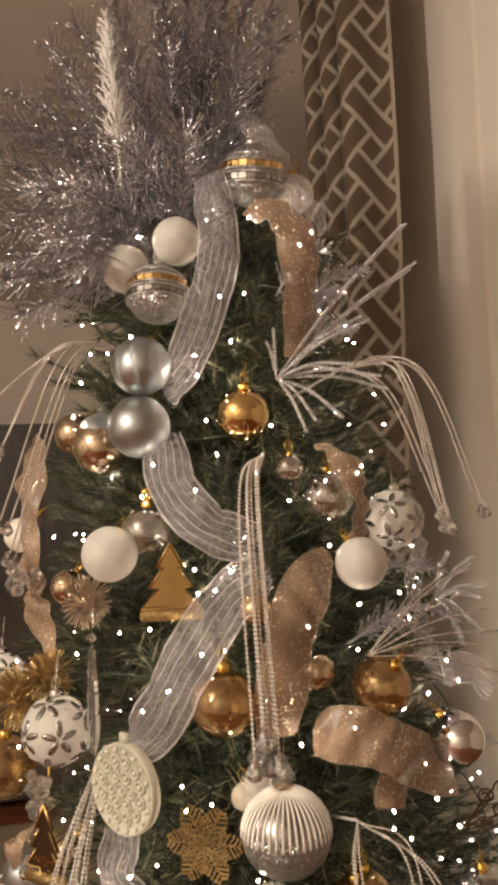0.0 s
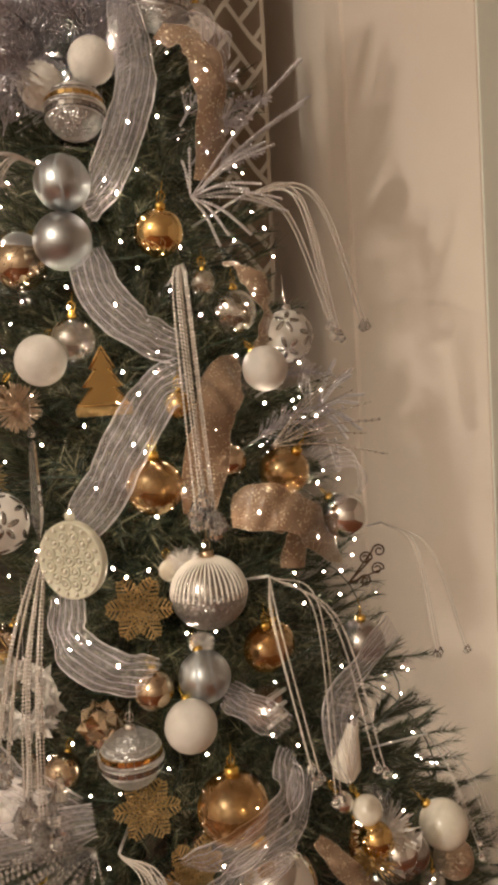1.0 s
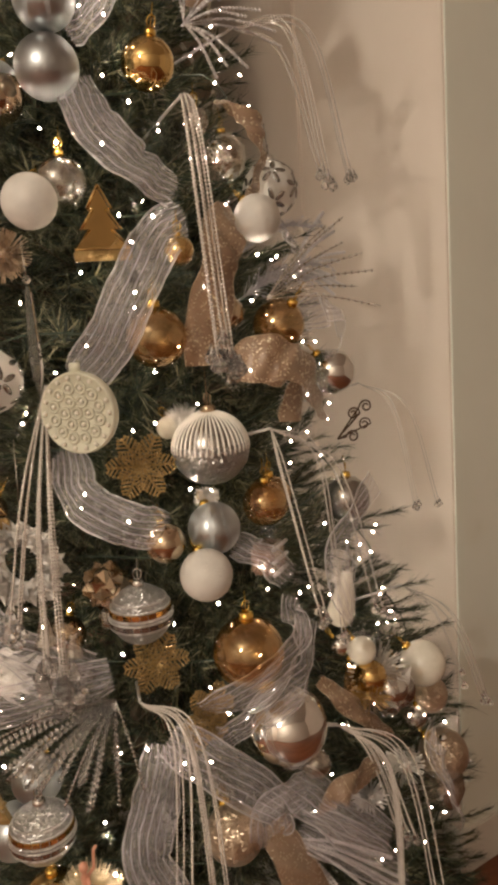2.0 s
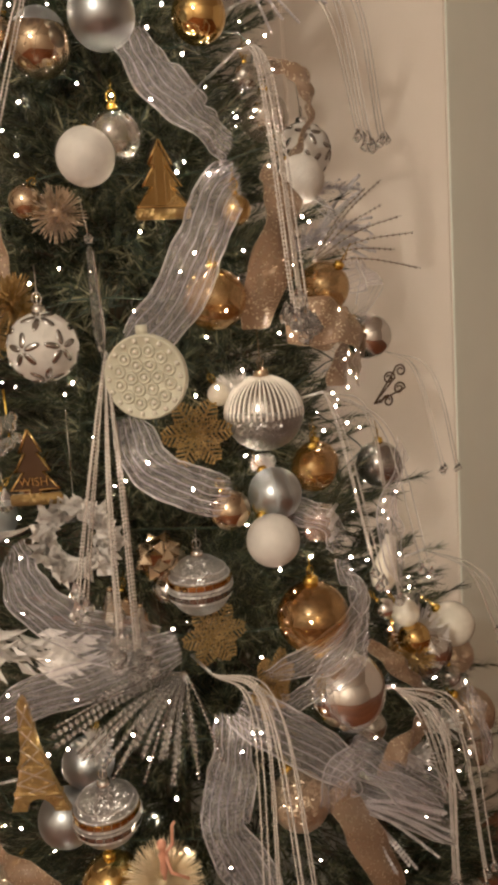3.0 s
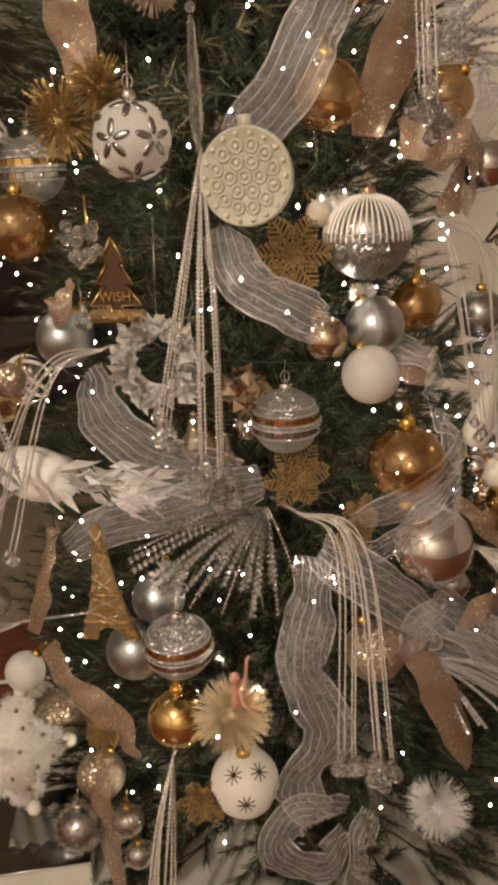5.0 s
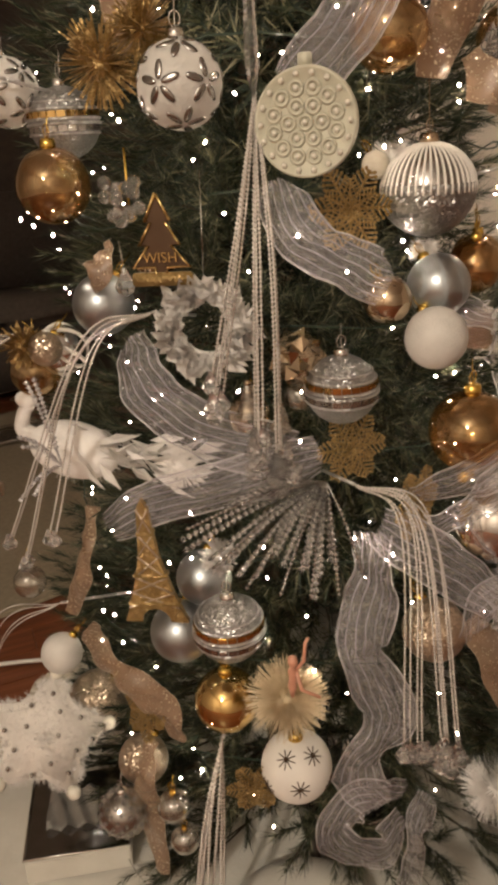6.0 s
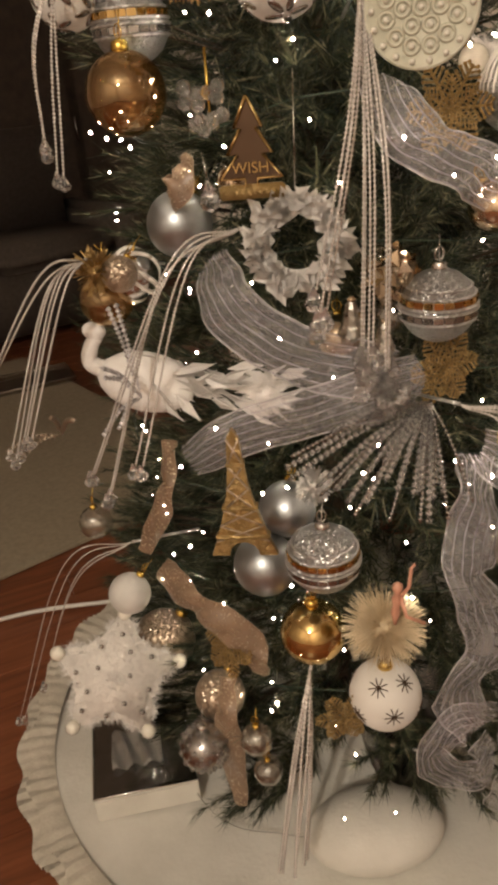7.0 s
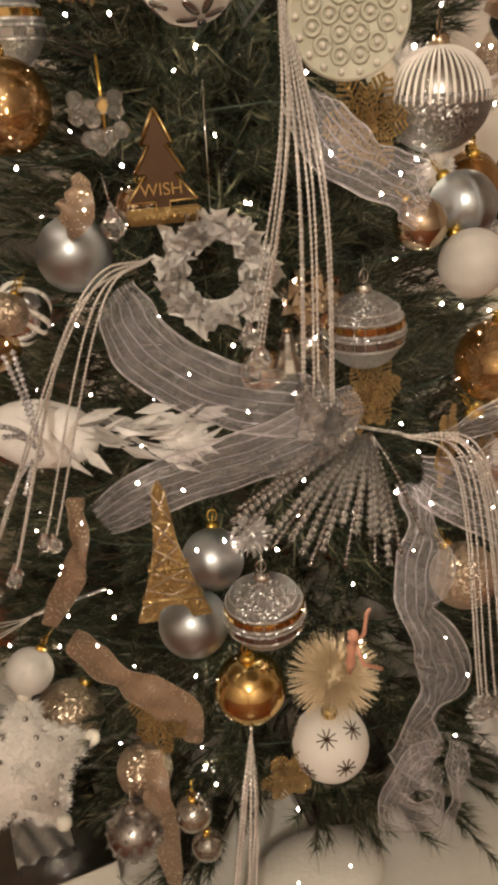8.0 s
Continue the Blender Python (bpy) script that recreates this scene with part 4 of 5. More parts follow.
ribbon([(0.244, 1.142, 1.292), (0.281, 1.094, 1.305), (0.387, 1.297, 1.226)], 0.06, "organza", OR + " folded into a leaf shape", 0.5, seed=13)
ribbon([(0.095, 0.949, 0.594), (0.144, 0.900, 0.549), (0.226, 0.892, 0.476)], 0.08, "organza", OR + " spread among beaded strands", 0.3, seed=14)
ribbon([(0.373, 1.148, 0.989), (0.221, 0.988, 0.938), (0.224, 0.976, 0.819)], 0.06, "organza", OR + " on an outer branch", 0.4, seed=15)
ribbon([(0.017, 1.053, 1.954), (0.066, 1.025, 1.922), (0.078, 1.014, 1.848), (0.077, 1.068, 1.744)], 0.055, "tan_ribbon", TN + " arching near the tree top", 0.15, seed=21)
ribbon([(0.104, 1.081, 1.613), (0.129, 1.035, 1.591), (0.147, 1.038, 1.545), (0.152, 1.092, 1.493)], 0.04, "tan_ribbon", TN + " between clear and white balls", 0.3, seed=22)
ribbon([(0.105, 1.079, 1.453), (0.066, 0.990, 1.426), (0.041, 0.969, 1.361), (0.025, 1.019, 1.244)], 0.066, "tan_ribbon", TN + " behind hanging beaded strands", 0.3, seed=23)
ribbon([(0.076, 1.024, 1.241), (0.138, 0.997, 1.243), (0.190, 1.013, 1.215), (0.282, 1.163, 1.132)], 0.07, "tan_ribbon", TN + " lying under an amber ball", 0.2, seed=24)
ribbon([(-0.318, 1.16, 1.64), (-0.312, 1.105, 1.57), (-0.315, 1.12, 1.46), (-0.315, 1.135, 1.43), (-0.312, 1.14, 1.385), (-0.285, 1.165, 1.29)], 0.06, "tan_ribbon", TN + " hanging in a long tail", 0.2, seed=27)
ribbon([(0.053, 0.933, 0.548), (0.075, 0.893, 0.479), (0.143, 0.898, 0.327)], 0.062, "tan_ribbon", TN + " tail among beaded strands", 0.15, seed=28)
ribbon([(-0.431, 1.240, 0.488), (-0.415, 1.137, 0.487), (-0.362, 1.095, 0.427), (-0.337, 1.127, 0.339)], 0.05, "tan_ribbon", TN + " curling low on the tree", 0.3, seed=29)
ribbon([(-0.402, 1.213, 0.708), (-0.424, 1.173, 0.653), (-0.446, 1.266, 0.519)], 0.032, "tan_ribbon", TN + " narrow fold by a swan", 0.4, seed=30)
ribbon([(-0.371, 1.177, 0.299), (-0.391, 1.143, 0.232), (-0.376, 1.176, 0.027)], 0.045, "tan_ribbon", TN + " tail reaching the tree skirt", 0.3, seed=31)
ribbon([(0.262, 0.977, 0.558), (0.168, 0.917, 0.570), (0.141, 0.939, 0.535)], 0.045, "tan_ribbon", TN + " folded under beaded strands", 0.4, seed=34)

ribbon([(0.135, 1.049, 1.222), (0.175, 1.035, 1.210), (0.170, 1.040, 1.140)], 0.05, "tan_ribbon", TN + " folded beside mirror balls", 0.4, seed=32)

# ---- bead sprays ----
BS = "spray of silver beaded strands"
fan((-0.167, 1.043, 1.757), [((-0.242, 0.988, 1.744), (-0.325, 1.027, 1.621), 2), ((-0.226, 0.982, 1.731), (-0.312, 1.004, 1.524), 2), ((-0.213, 0.987, 1.721), (-0.300, 0.998, 1.481), 2), ((-0.231, 0.973, 1.752), (-0.373, 1.068, 1.688), 2)], BS + " arching from silver balls", 0.01, 1)
fan((0.02, 0.995, 1.605), [((0.0, 0.895, 1.55), (0.01, 0.868, 1.275), 7)], BS + " hanging straight down", 0.015, 2, radius=0.0024, drop=0.011)
fan((0.144, 1.108, 1.732), [((0.216, 1.062, 1.714), (0.269, 1.066, 1.509), 4), ((0.238, 1.053, 1.712), (0.331, 1.115, 1.518), 3), ((0.196, 1.046, 1.681), (0.265, 1.079, 1.517), 2)], BS + " arching past the curtain", 0.01, 3)
fan((0.122, 1.004, 1.139), [((0.117, 0.952, 1.077), (0.159, 0.941, 0.862), 3), ((0.186, 0.979, 1.088), (0.190, 0.933, 0.823), 2), ((0.213, 0.980, 1.066), (0.268, 0.967, 0.831), 2)], BS + " falling from a ribbed ball", 0.009, 4)
fan((-0.198, 1.02, 1.235), [((-0.25, 0.965, 1.10), (-0.285, 0.98, 0.92), 4), ((-0.225, 0.955, 1.06), (-0.235, 0.945, 0.86), 7)], BS + " hanging in a straight tassel", 0.016, 5, drop=0.011, radius=0.0024)
fan((-0.130, 0.933, 0.793), [((-0.090, 0.873, 0.752), (-0.125, 0.80, 0.50), 4), ((-0.075, 0.861, 0.754), (-0.07, 0.80, 0.47), 6)], BS + " fanned out below the bow", 0.014, 6, drop=0.011)
fan((-0.310, 1.112, 0.997), [((-0.408, 1.088, 0.975), (-0.518, 1.168, 0.720), 2), ((-0.412, 1.103, 0.955), (-0.500, 1.153, 0.697), 2), ((-0.400, 1.079, 0.963), (-0.475, 1.120, 0.728), 2)], BS + " arching below a satin ball", 0.008, 7, drop=0.009)
fan((-0.466, 1.248, 0.965), [((-0.529, 1.187, 0.959), (-0.595, 1.426, 0.772), 2), ((-0.524, 1.195, 0.943), (-0.592, 1.299, 0.710), 3), ((-0.514, 1.174, 0.946), (-0.573, 1.269, 0.735), 2)], BS + " springing from an outer branch", 0.01, 8)
fan((-0.462, 1.279, 0.528), [((-0.563, 1.294, 0.504), (-0.679, 1.477, 0.103), 2), ((-0.558, 1.306, 0.474), (-0.634, 1.498, 0.148), 2)], BS + " drooping over the tree skirt", 0.01, 9, plain=True)
fan((-0.292, 1.040, 0.382), [((-0.335, 1.025, 0.251), (-0.367, 1.045, -0.002), 5), ((-0.318, 1.013, 0.254), (-0.338, 1.022, 0.008), 3)], BS + " hanging below a gold ball", 0.02, 10, drop=0.0, radius=0.0034)
fan((-0.449, 1.239, 1.279), [((-0.484, 1.236, 1.200), (-0.491, 1.233, 1.104), 2), ((-0.472, 1.198, 1.175), (-0.483, 1.205, 1.077), 2)], BS + " dangling at the tree's edge", 0.006, 11, drop=0.008)
fan((0.390, 1.217, 1.163), [((0.440, 1.181, 1.120), (0.451, 1.127, 0.943), 3), ((0.462, 1.156, 1.121), (0.539, 1.180, 0.922), 2)], "fine wire spray with crystal drops", 0.008, 12, plain=True, drop=0.006)
fan((0.453, 1.196, 0.759), [((0.415, 1.023, 0.780), (0.445, 0.987, 0.667), 2), ((0.456, 1.038, 0.756), (0.501, 1.006, 0.602), 3)], "fine wire spray with crystal drops low on the tree", 0.009, 13, plain=True, drop=0.006)
fan((0.183, 0.958, 0.659), [((0.252, 0.907, 0.586), (0.260, 0.895, 0.307), 5), ((0.274, 0.906, 0.599), (0.339, 0.913, 0.279), 4)], BS + " on a lower outer branch", 0.012, 14)

# ---- beaded twigs and crystal picks ----
twig_pick((0.151, 1.060, 1.330), [(0.296, 1.072, 1.449), (0.297, 1.076, 1.411), (0.315, 1.048, 1.391), (0.324, 1.032, 1.363), (0.310, 1.061, 1.340), (0.332, 1.027, 1.307), (0.267, 1.076, 1.437)], "silver beaded twigs sticking out of the tree")
twig_pick((0.042, 1.023, 1.706), [(0.039, 0.988, 1.767), (0.158, 1.017, 1.785), (0.123, 1.000, 1.711), (0.129, 1.015, 1.649), (0.090, 0.995, 1.645), (0.233, 1.056, 1.923), (0.244, 1.063, 1.869), (0.196, 1.045, 1.689)], "frosted glitter twigs spread like a star", "frost", 0.0032, 0.005)
twig_pick((-0.161, 0.949, 0.798), [(-0.345, 0.960, 0.760), (-0.322, 0.935, 0.740), (-0.295, 0.915, 0.722), (-0.259, 0.894, 0.746), (-0.231, 0.881, 0.725), (-0.211, 0.872, 0.716), (-0.176, 0.898, 0.706), (-0.289, 0.954, 0.792), (-0.232, 0.923, 0.751)], "fan of crystal beaded sprigs below the bow", "crystal", 0.005, 0.008)
twig_pick((-0.162, 0.946, 0.800), [(-0.340, 0.955, 0.775), (-0.318, 0.935, 0.728), (-0.285, 0.915, 0.703), (-0.250, 0.900, 0.690), (-0.215, 0.890, 0.682), (-0.180, 0.885, 0.680), (-0.145, 0.885, 0.690)], "dark silver sprigs under the bow", "dark_silver", 0.0035, 0.006)
twig_pick((0.299, 1.286, 1.373), [(0.329, 1.165, 1.437), (0.341, 1.173, 1.386), (0.334, 1.146, 1.341), (0.293, 1.103, 1.342), (0.279, 1.114, 1.459)], "frosted glitter twigs on an outer branch", "frost", 0.004, 0.006)
twig_pick((-0.439, 1.178, 0.795), [(-0.460, 1.148, 0.929), (-0.492, 1.145, 0.858), (-0.484, 1.132, 0.781)], "frosted twigs behind beaded strands", "frost", 0.004, 0.007)
twig_pick((-0.509, 1.454, 0.654), [(-0.579, 1.438, 0.640), (-0.538, 1.316, 0.742), (-0.517, 1.261, 0.753), (-0.602, 1.431, 0.659)], "champagne glitter twigs at the tree's edge", "champagne_glitter", 0.005, 0.008)

# bow hub: clear acrylic cluster where ribbons and sprigs meet
hub = thing("crystal_bow_centre", "cluster of clear crystal drops at a bow's centre", "ornament", m=lean((-0.210, 0.946, 0.823)))
g = random.Random(11)
for k in range(9):
    part("crystal_drop", drop_mesh(0.011), "", hub, m=Matrix.Translation((g.uniform(-0.03, 0.03), g.uniform(-0.02, 0.02), g.uniform(-0.03, 0.03))) @ Euler((g.uniform(-1, 1), g.uniform(-1, 1), 0)).to_matrix().to_4x4())
for base_p in ((0.01, 0.868, 1.265), (-0.24, 0.943, 0.845), (-0.11, 0.79, 0.485), (-0.322, 1.100, 1.450)):
    cl = thing("crystal_tassel_end", "bunch of clear cut crystal drops", "ornament", "crystal bunches", at=base_p)
    for k in range(5):
        part("crystal_drop", drop_mesh(0.011), "", cl, m=Matrix.Translation((g.uniform(-0.02, 0.02), g.uniform(-0.015, 0.015), g.uniform(-0.02, 0.02))))

# ---- glitter fronds of the top ----
FR = "silver glitter frond with fine blades"
CROWN = Vector((-0.09, 1.24, 1.93))
g = random.Random(21)
tips = [(-0.194, 1.162, 2.372), (-0.128, 1.132, 2.385), (-0.067, 1.122, 2.357), (0.001, 1.120, 2.336), (0.058, 1.104, 2.278), (0.073, 1.097, 2.229), (-0.262, 1.224, 2.340), (0.021, 1.061, 2.176),
        (-0.360, 1.234, 2.233), (-0.376, 1.225, 2.171), (-0.414, 1.199, 2.122), (-0.363, 1.073, 2.004), (-0.358, 1.032, 1.916), (-0.337, 1.013, 1.847), (-0.289, 1.002, 1.797), (-0.283, 1.186, 2.213),
        (-0.425, 1.181, 2.188), (-0.420, 1.164, 1.999), (-0.028, 1.137, 2.258), (-0.094, 1.087, 2.195), (-0.154, 1.109, 2.219), (-0.242, 0.970, 1.890), (-0.213, 0.973, 1.957), (-0.274, 1.012, 1.976), (-0.307, 1.017, 1.878), (-0.155, 0.986, 2.022), (-0.067, 0.999, 2.033), (0.003, 1.061, 2.110), (-0.208, 0.977, 1.854), (-0.103, 1.119, 2.303), (0.026, 1.138, 2.330), (-0.032, 1.094, 2.336), (-0.321, 1.308, 2.354), (0.045, 1.096, 2.161)]
for k, tp in enumerate(tips):
    tp = Vector(tp)
    start = CROWN + Vector((g.uniform(-0.03, 0.03), g.uniform(-0.03, 0.03), g.uniform(-0.06, 0.04)))
    frond(start, tp, FR + (" leaning out to the side" if tp.z < 2.15 else " standing up at the top"), seed=k, blade=0.075, droop=0.03)
for k, tp in enumerate(((0.127, 1.002, 1.813), (0.162, 1.021, 1.847), (0.113, 1.018, 1.879), (0.141, 1.007, 1.768), (0.264, 1.091, 1.438), (0.276, 1.088, 1.376), (0.240, 1.077, 1.356))):
    tp = Vector(tp)
    frond(tp - outward(tp) * 0.14 - Vector((0, 0, 0.03)), tp, FR + " on an outer branch", seed=40 + k, blade=0.03)
frond((-0.168, 1.086, 2.002), (-0.200, 1.186, 2.313), "white frosted feather plume near the top", "feather", blade=0.045, seed=60, every=0.0012, tips=False)

# ---- figured ornaments ----
def prism_bm(outline, depth):
    """A flat outline given as (x, z), with thickness."""
    bm = bmesh.new()
    f = bm.faces.new([bm.verts.new((x, 0, z)) for x, z in outline])
    r_ = bmesh.ops.extrude_face_region(bm, geom=[f])
    bmesh.ops.translate(bm, vec=(0, depth, 0), verts=[v for v in r_["geom"] if isinstance(v, bmesh.types.BMVert)])
    bmesh.ops.recalc_face_normals(bm, faces=bm.faces)
    return bm


TREE_OUT = [(0, 1.0), (0.22, 0.62), (0.12, 0.62), (0.36, 0.3), (0.2, 0.3), (0.5, 0.0), (0.1, 0.0), (0.1, -0.12), (-0.1, -0.12), (-0.1, 0.0), (-0.5, 0.0), (-0.2, 0.3), (-0.36, 0.3), (-0.12, 0.62), (-0.22, 0.62)]


def word(text, size, mat, parent, m):
    cu = bpy.data.curves.new("word", "FONT")
    cu.body, cu.size, cu.extrude, cu.align_x = text, size, 0.0008, "CENTER"
    tmp = bpy.data.objects.new("word", cu)
    scene.collection.objects.link(tmp)
    me = bpy.data.meshes.new_from_object(tmp.evaluated_get(bpy.context.evaluated_depsgraph_get()))
    bpy.data.objects.remove(tmp)
    me.materials.clear()
    me.materials.append(MATS[mat])
    return part("lettering", me, mat, parent, "raised lettering WISH", m=m)


wt = thing("tree_shaped_ornament", "dark and gold tree-shaped ornament lettered WISH", "ornament", m=lean((-0.297, 1.097, 1.052), 10))
part("plate", prism_bm([(x * 0.07, z * 0.085) for x, z in TREE_OUT], 0.004), "bronze", wt, smooth=False)
part("gold_edge", tube_bm([(x * 0.07, -0.001, z * 0.085) for x, z in TREE_OUT + TREE_OUT[:1]], 0.0022, 6), "gold_flat", wt, "gold outline edge")
part("base_bar", box_bm(-0.037, -0.004, -0.022, 0.037, 0.006, -0.006, 0.002), "gold_glitter", wt, "gold glitter base")
word("WISH", 0.017, "gold_flat", wt, Matrix.Translation((0, -0.003, 0.006)) @ pose(0, 0, 0, 90, 0, 0))

gt = thing("tree_shaped_ornament", "flat gold Christmas tree ornament with a filigree base", "ornament", m=lean((-0.104, 0.999, 1.402), 15))
part("plate", prism_bm([(x * 0.07, z * 0.075 + 0.012) for x, z in TREE_OUT[:6]] + [(x * 0.07, z * 0.075 + 0.012) for x, z in TREE_OUT[10:]], 0.003), "gold_chrome", gt, smooth=False)
out_line = [(x * 0.078, -0.0015, z * 0.082 + 0.01) for x, z in TREE_OUT[:6] + TREE_OUT[10:] + TREE_OUT[:1]]
part("rim", tube_bm(out_line, 0.002, 5), "gold_chrome", gt, "shiny gold rim")
part("base_bar", box_bm(-0.04, -0.003, -0.006, 0.04, 0.005, 0.008, 0.002), "gold_glitter", gt, "gold glitter filigree")

# gold tower with four legs, arches and a spire
tw = thing("tower_ornament", "gold glitter lattice tower ornament", "ornament", m=lean((-0.357, 1.080, 0.580), 15, 4) @ Matrix.Scale(1.08, 4))
prof = [(0.041, 0.0), (0.033, 0.022), (0.026, 0.045), (0.0195, 0.068), (0.013, 0.098), (0.0095, 0.13), (0.007, 0.165), (0.001, 0.176)]
arch = [(0.019 * math.cos(a), 0.02 * math.sin(a)) for a in np.linspace(0.0, math.pi, 9)]
part("body", prism_bm([(-r_, z) for r_, z in prof] + [(r_, z) for r_, z in prof[::-1]] + arch, 0.008), "gold_glitter", tw, smooth=False)
for z, r_ in ((0.026, 0.033), (0.068, 0.0215), (0.128, 0.0105)):
    part("platform", box_bm(-r_, -0.003, z, r_, 0.011, z + 0.005, 0.001), "gold_glitter", tw)
brace = bmesh.new()
for (r0, z0), (r1, z1) in zip(prof[1:-2], prof[2:-1]):
    tube_bm([(-r0, -0.001, z0), (r1, -0.001, z1)], 0.0013, 4, 1, brace)
    tube_bm([(r0, -0.001, z0), (-r1, -0.001, z1)], 0.0013, 4, 1, brace)
part("lattice", brace, "champagne_glitter", tw)

# wreath of pale resin leaves
wr = thing("wreath_ornament", "small white wreath ornament of pointed leaves", "ornament", m=lean((-0.250, 1.085, 0.976), 5) @ Matrix.Scale(1.14, 4))
leaf = bmesh.new()
leaf.faces.new([leaf.verts.new(v) for v in ((0, 0, 0), (0.009, -0.004, 0.012), (0, 0.001, 0.03))])
leaf.faces.new([leaf.verts.new(v) for v in ((0, 0, 0), (0, 0.001, 0.03), (-0.009, -0.004, 0.012))])
bmesh.ops.solidify(leaf, geom=leaf.faces[:], thickness=0.0012)
leaf = mesh_of(leaf, "feather", False)
g = random.Random(31)
part("ring", tube_bm([(0.038 * math.cos(a), 0, 0.038 * math.sin(a)) for a in np.linspace(0, 2 * math.pi, 33)], 0.01, 8), "feather", wr)
for k in range(299):
    a = 2 * math.pi * k / 299 + g.uniform(-0.05, 0.05)
    tilt_ = g.uniform(-120, 120)
    part("leaf", leaf, "", wr, m=pose((0.038 + g.uniform(-0.012, 0.012)) * math.cos(a), g.uniform(-0.014, 0.0), (0.038 + g.uniform(-0.012, 0.012)) * math.sin(a), 0, 0, 0) @ Matrix.Scale(g.uniform(0.4, 0.8), 4) @ pose(0, 0, 0, g.uniform(-20, 95), 90 - math.degrees(a) + tilt_, g.uniform(-30, 30)))
part("thread", tube_bm([(0, 0, 0.045), (0.004, 0.004, 0.16)], 0.0006, 4), "silver_chrome", wr)

# swan of white feathers
sw = thing("swan_ornament", "white feathered swan ornament on a branch", "ornament", m=Matrix.Translation((-0.409, 1.256, 0.785)) @ pose(0, 0, 0, 0, 8, -42) @ Matrix.Scale(1.25, 4))
body = ball_bm(1, 20)
bmesh.ops.scale(body, vec=(0.058, 0.03, 0.034), verts=body.verts)
part("body", body, "feather", sw)
part("neck", tube_bm(glide([(-0.045, 0, 0.005), (-0.068, 0, 0.012), (-0.066, 0, 0.032), (-0.058, 0, 0.045)], 6), 0.0105, 10, 0.7), "feather", sw)
head = ball_bm(1, 14)
bmesh.ops.scale(head, vec=(0.014, 0.01, 0.01), verts=head.verts)
bmesh.ops.translate(head, vec=(-0.062, 0, 0.05), verts=head.verts)
part("head", head, "feather", sw)
part("beak", tube_bm([(-0.073, 0, 0.05), (-0.084, 0, 0.045)], 0.0035, 6, 0.3), "bronze", sw)
quill = bmesh.new()
quill.faces.new([quill.verts.new(v) for v in ((0, 0, 0), (0.022, -0.006, 0.006), (0.044, 0, 0.0), (0.022, -0.004, -0.006))])
bmesh.ops.solidify(quill, geom=quill.faces[:], thickness=0.0014)
quill = mesh_of(quill, "feather", False)
for k in range(80):
    part("plume", quill, "", sw, m=pose(-0.03 + 0.0022 * k, -0.022 * math.cos(k), 0.012 + 0.012 * math.sin(k * 1.7), g.uniform(-60, 60), g.uniform(-35, 45), g.uniform(-30, 30)))

# dancing doll: one plain shape, and her puff of tulle
dl = lathe_bm([(0.002, -0.02), (0.006, 0.0), (0.0045, 0.012), (0.0062, 0.024), (0.0025, 0.031), (0.0062, 0.038), (0.006, 0.045), (0.001, 0.05)], 14)
tube_bm([(0.005, 0, 0.026), (0.014, -0.002, 0.04), (0.016, 0, 0.068), (0.02, 0, 0.074)], 0.0026, 6, 0.8, dl)
tube_bm([(0.004, -0.002, 0.025), (0.008, -0.014, 0.004), (0.03, -0.02, -0.008)], 0.0028, 6, 0.8, dl)
doll = tagged(new("doll_ornament", mesh_of(dl, "skin_plastic")), "small plain dancing doll ornament with raised arm", "ornament")
doll.matrix_basis = lean((-0.234, 0.911, 0.550), 10, 8)
tinsel_burst((-0.225, 0.950, 0.497), 0.052, "pale gold tulle puff skirt under a doll", "tulle_gold", count=900, seed=12)

# long glass icicle
ic = thing("icicle_ornament", "long clear faceted glass icicle ornament", "ornament", at=(-0.207, 1.002, 1.311))
part("shaft", lathe_bm([(0.0005, -0.085), (0.007, -0.06), (0.0085, -0.045), (0.006, 0.02), (0.0045, 0.05), (0.002, 0.058)], 6), "crystal", ic, smooth=False)
part("bead", ball_bm(0.006, 10), "crystal", ic, m=Matrix.Translation((0, 0, 0.066)))
part("thread", tube_bm([(0, 0, 0.07), (0.0, 0.02, 0.12)], 0.0007, 4), "silver_chrome", ic)

# faceted metallic ornament with pyramids
fc = thing("faceted_ornament", "champagne ornament of mirror pyramids", "ornament", m=lean((-0.140, 1.060, 0.925)))
pyr = bmesh.new()
bmesh.ops.create_cone(pyr, segments=4, radius1=0.016, radius2=0.0, depth=0.014, cap_ends=True)
pyr = mesh_of(pyr, "champagne_chrome", False)
part("core", ball_bm(0.03, 16), "champagne_chrome", fc)
for k in range(26):
    z = 1 - 2 * (k + 0.5) / 26
    a = k * 2.39996
    q = Vector((math.sqrt(1 - z * z) * math.cos(a), math.sqrt(1 - z * z) * math.sin(a), z))
    part("pyramid", pyr, "", fc, m=Matrix.Translation(q * 0.033) @ q.to_track_quat("Z", "Y").to_matrix().to_4x4())

# scroll pick of bronze wire
sc_ = thing("scroll_pick", "bronze glitter scroll pick with curled wires", "tree pick", m=lean((0.309, 1.092, 1.109), -60))
for k, (dx, dz, f) in enumerate(((0.0, 0.02, 1), (0.02, 0.0, 1), (0.025, 0.03, -1), (0.0, -0.02, -1))):
    pts = [(dx + f * 0.012 * math.exp(-0.12 * a) * math.cos(a), 0.002 * k, dz + 0.012 * math.exp(-0.12 * a) * math.sin(a)) for a in np.linspace(0, 9, 30)]
    part("scroll", tube_bm([(-0.03, 0.0, -0.02)] + pts, 0.0016, 5), "bronze", sc_)

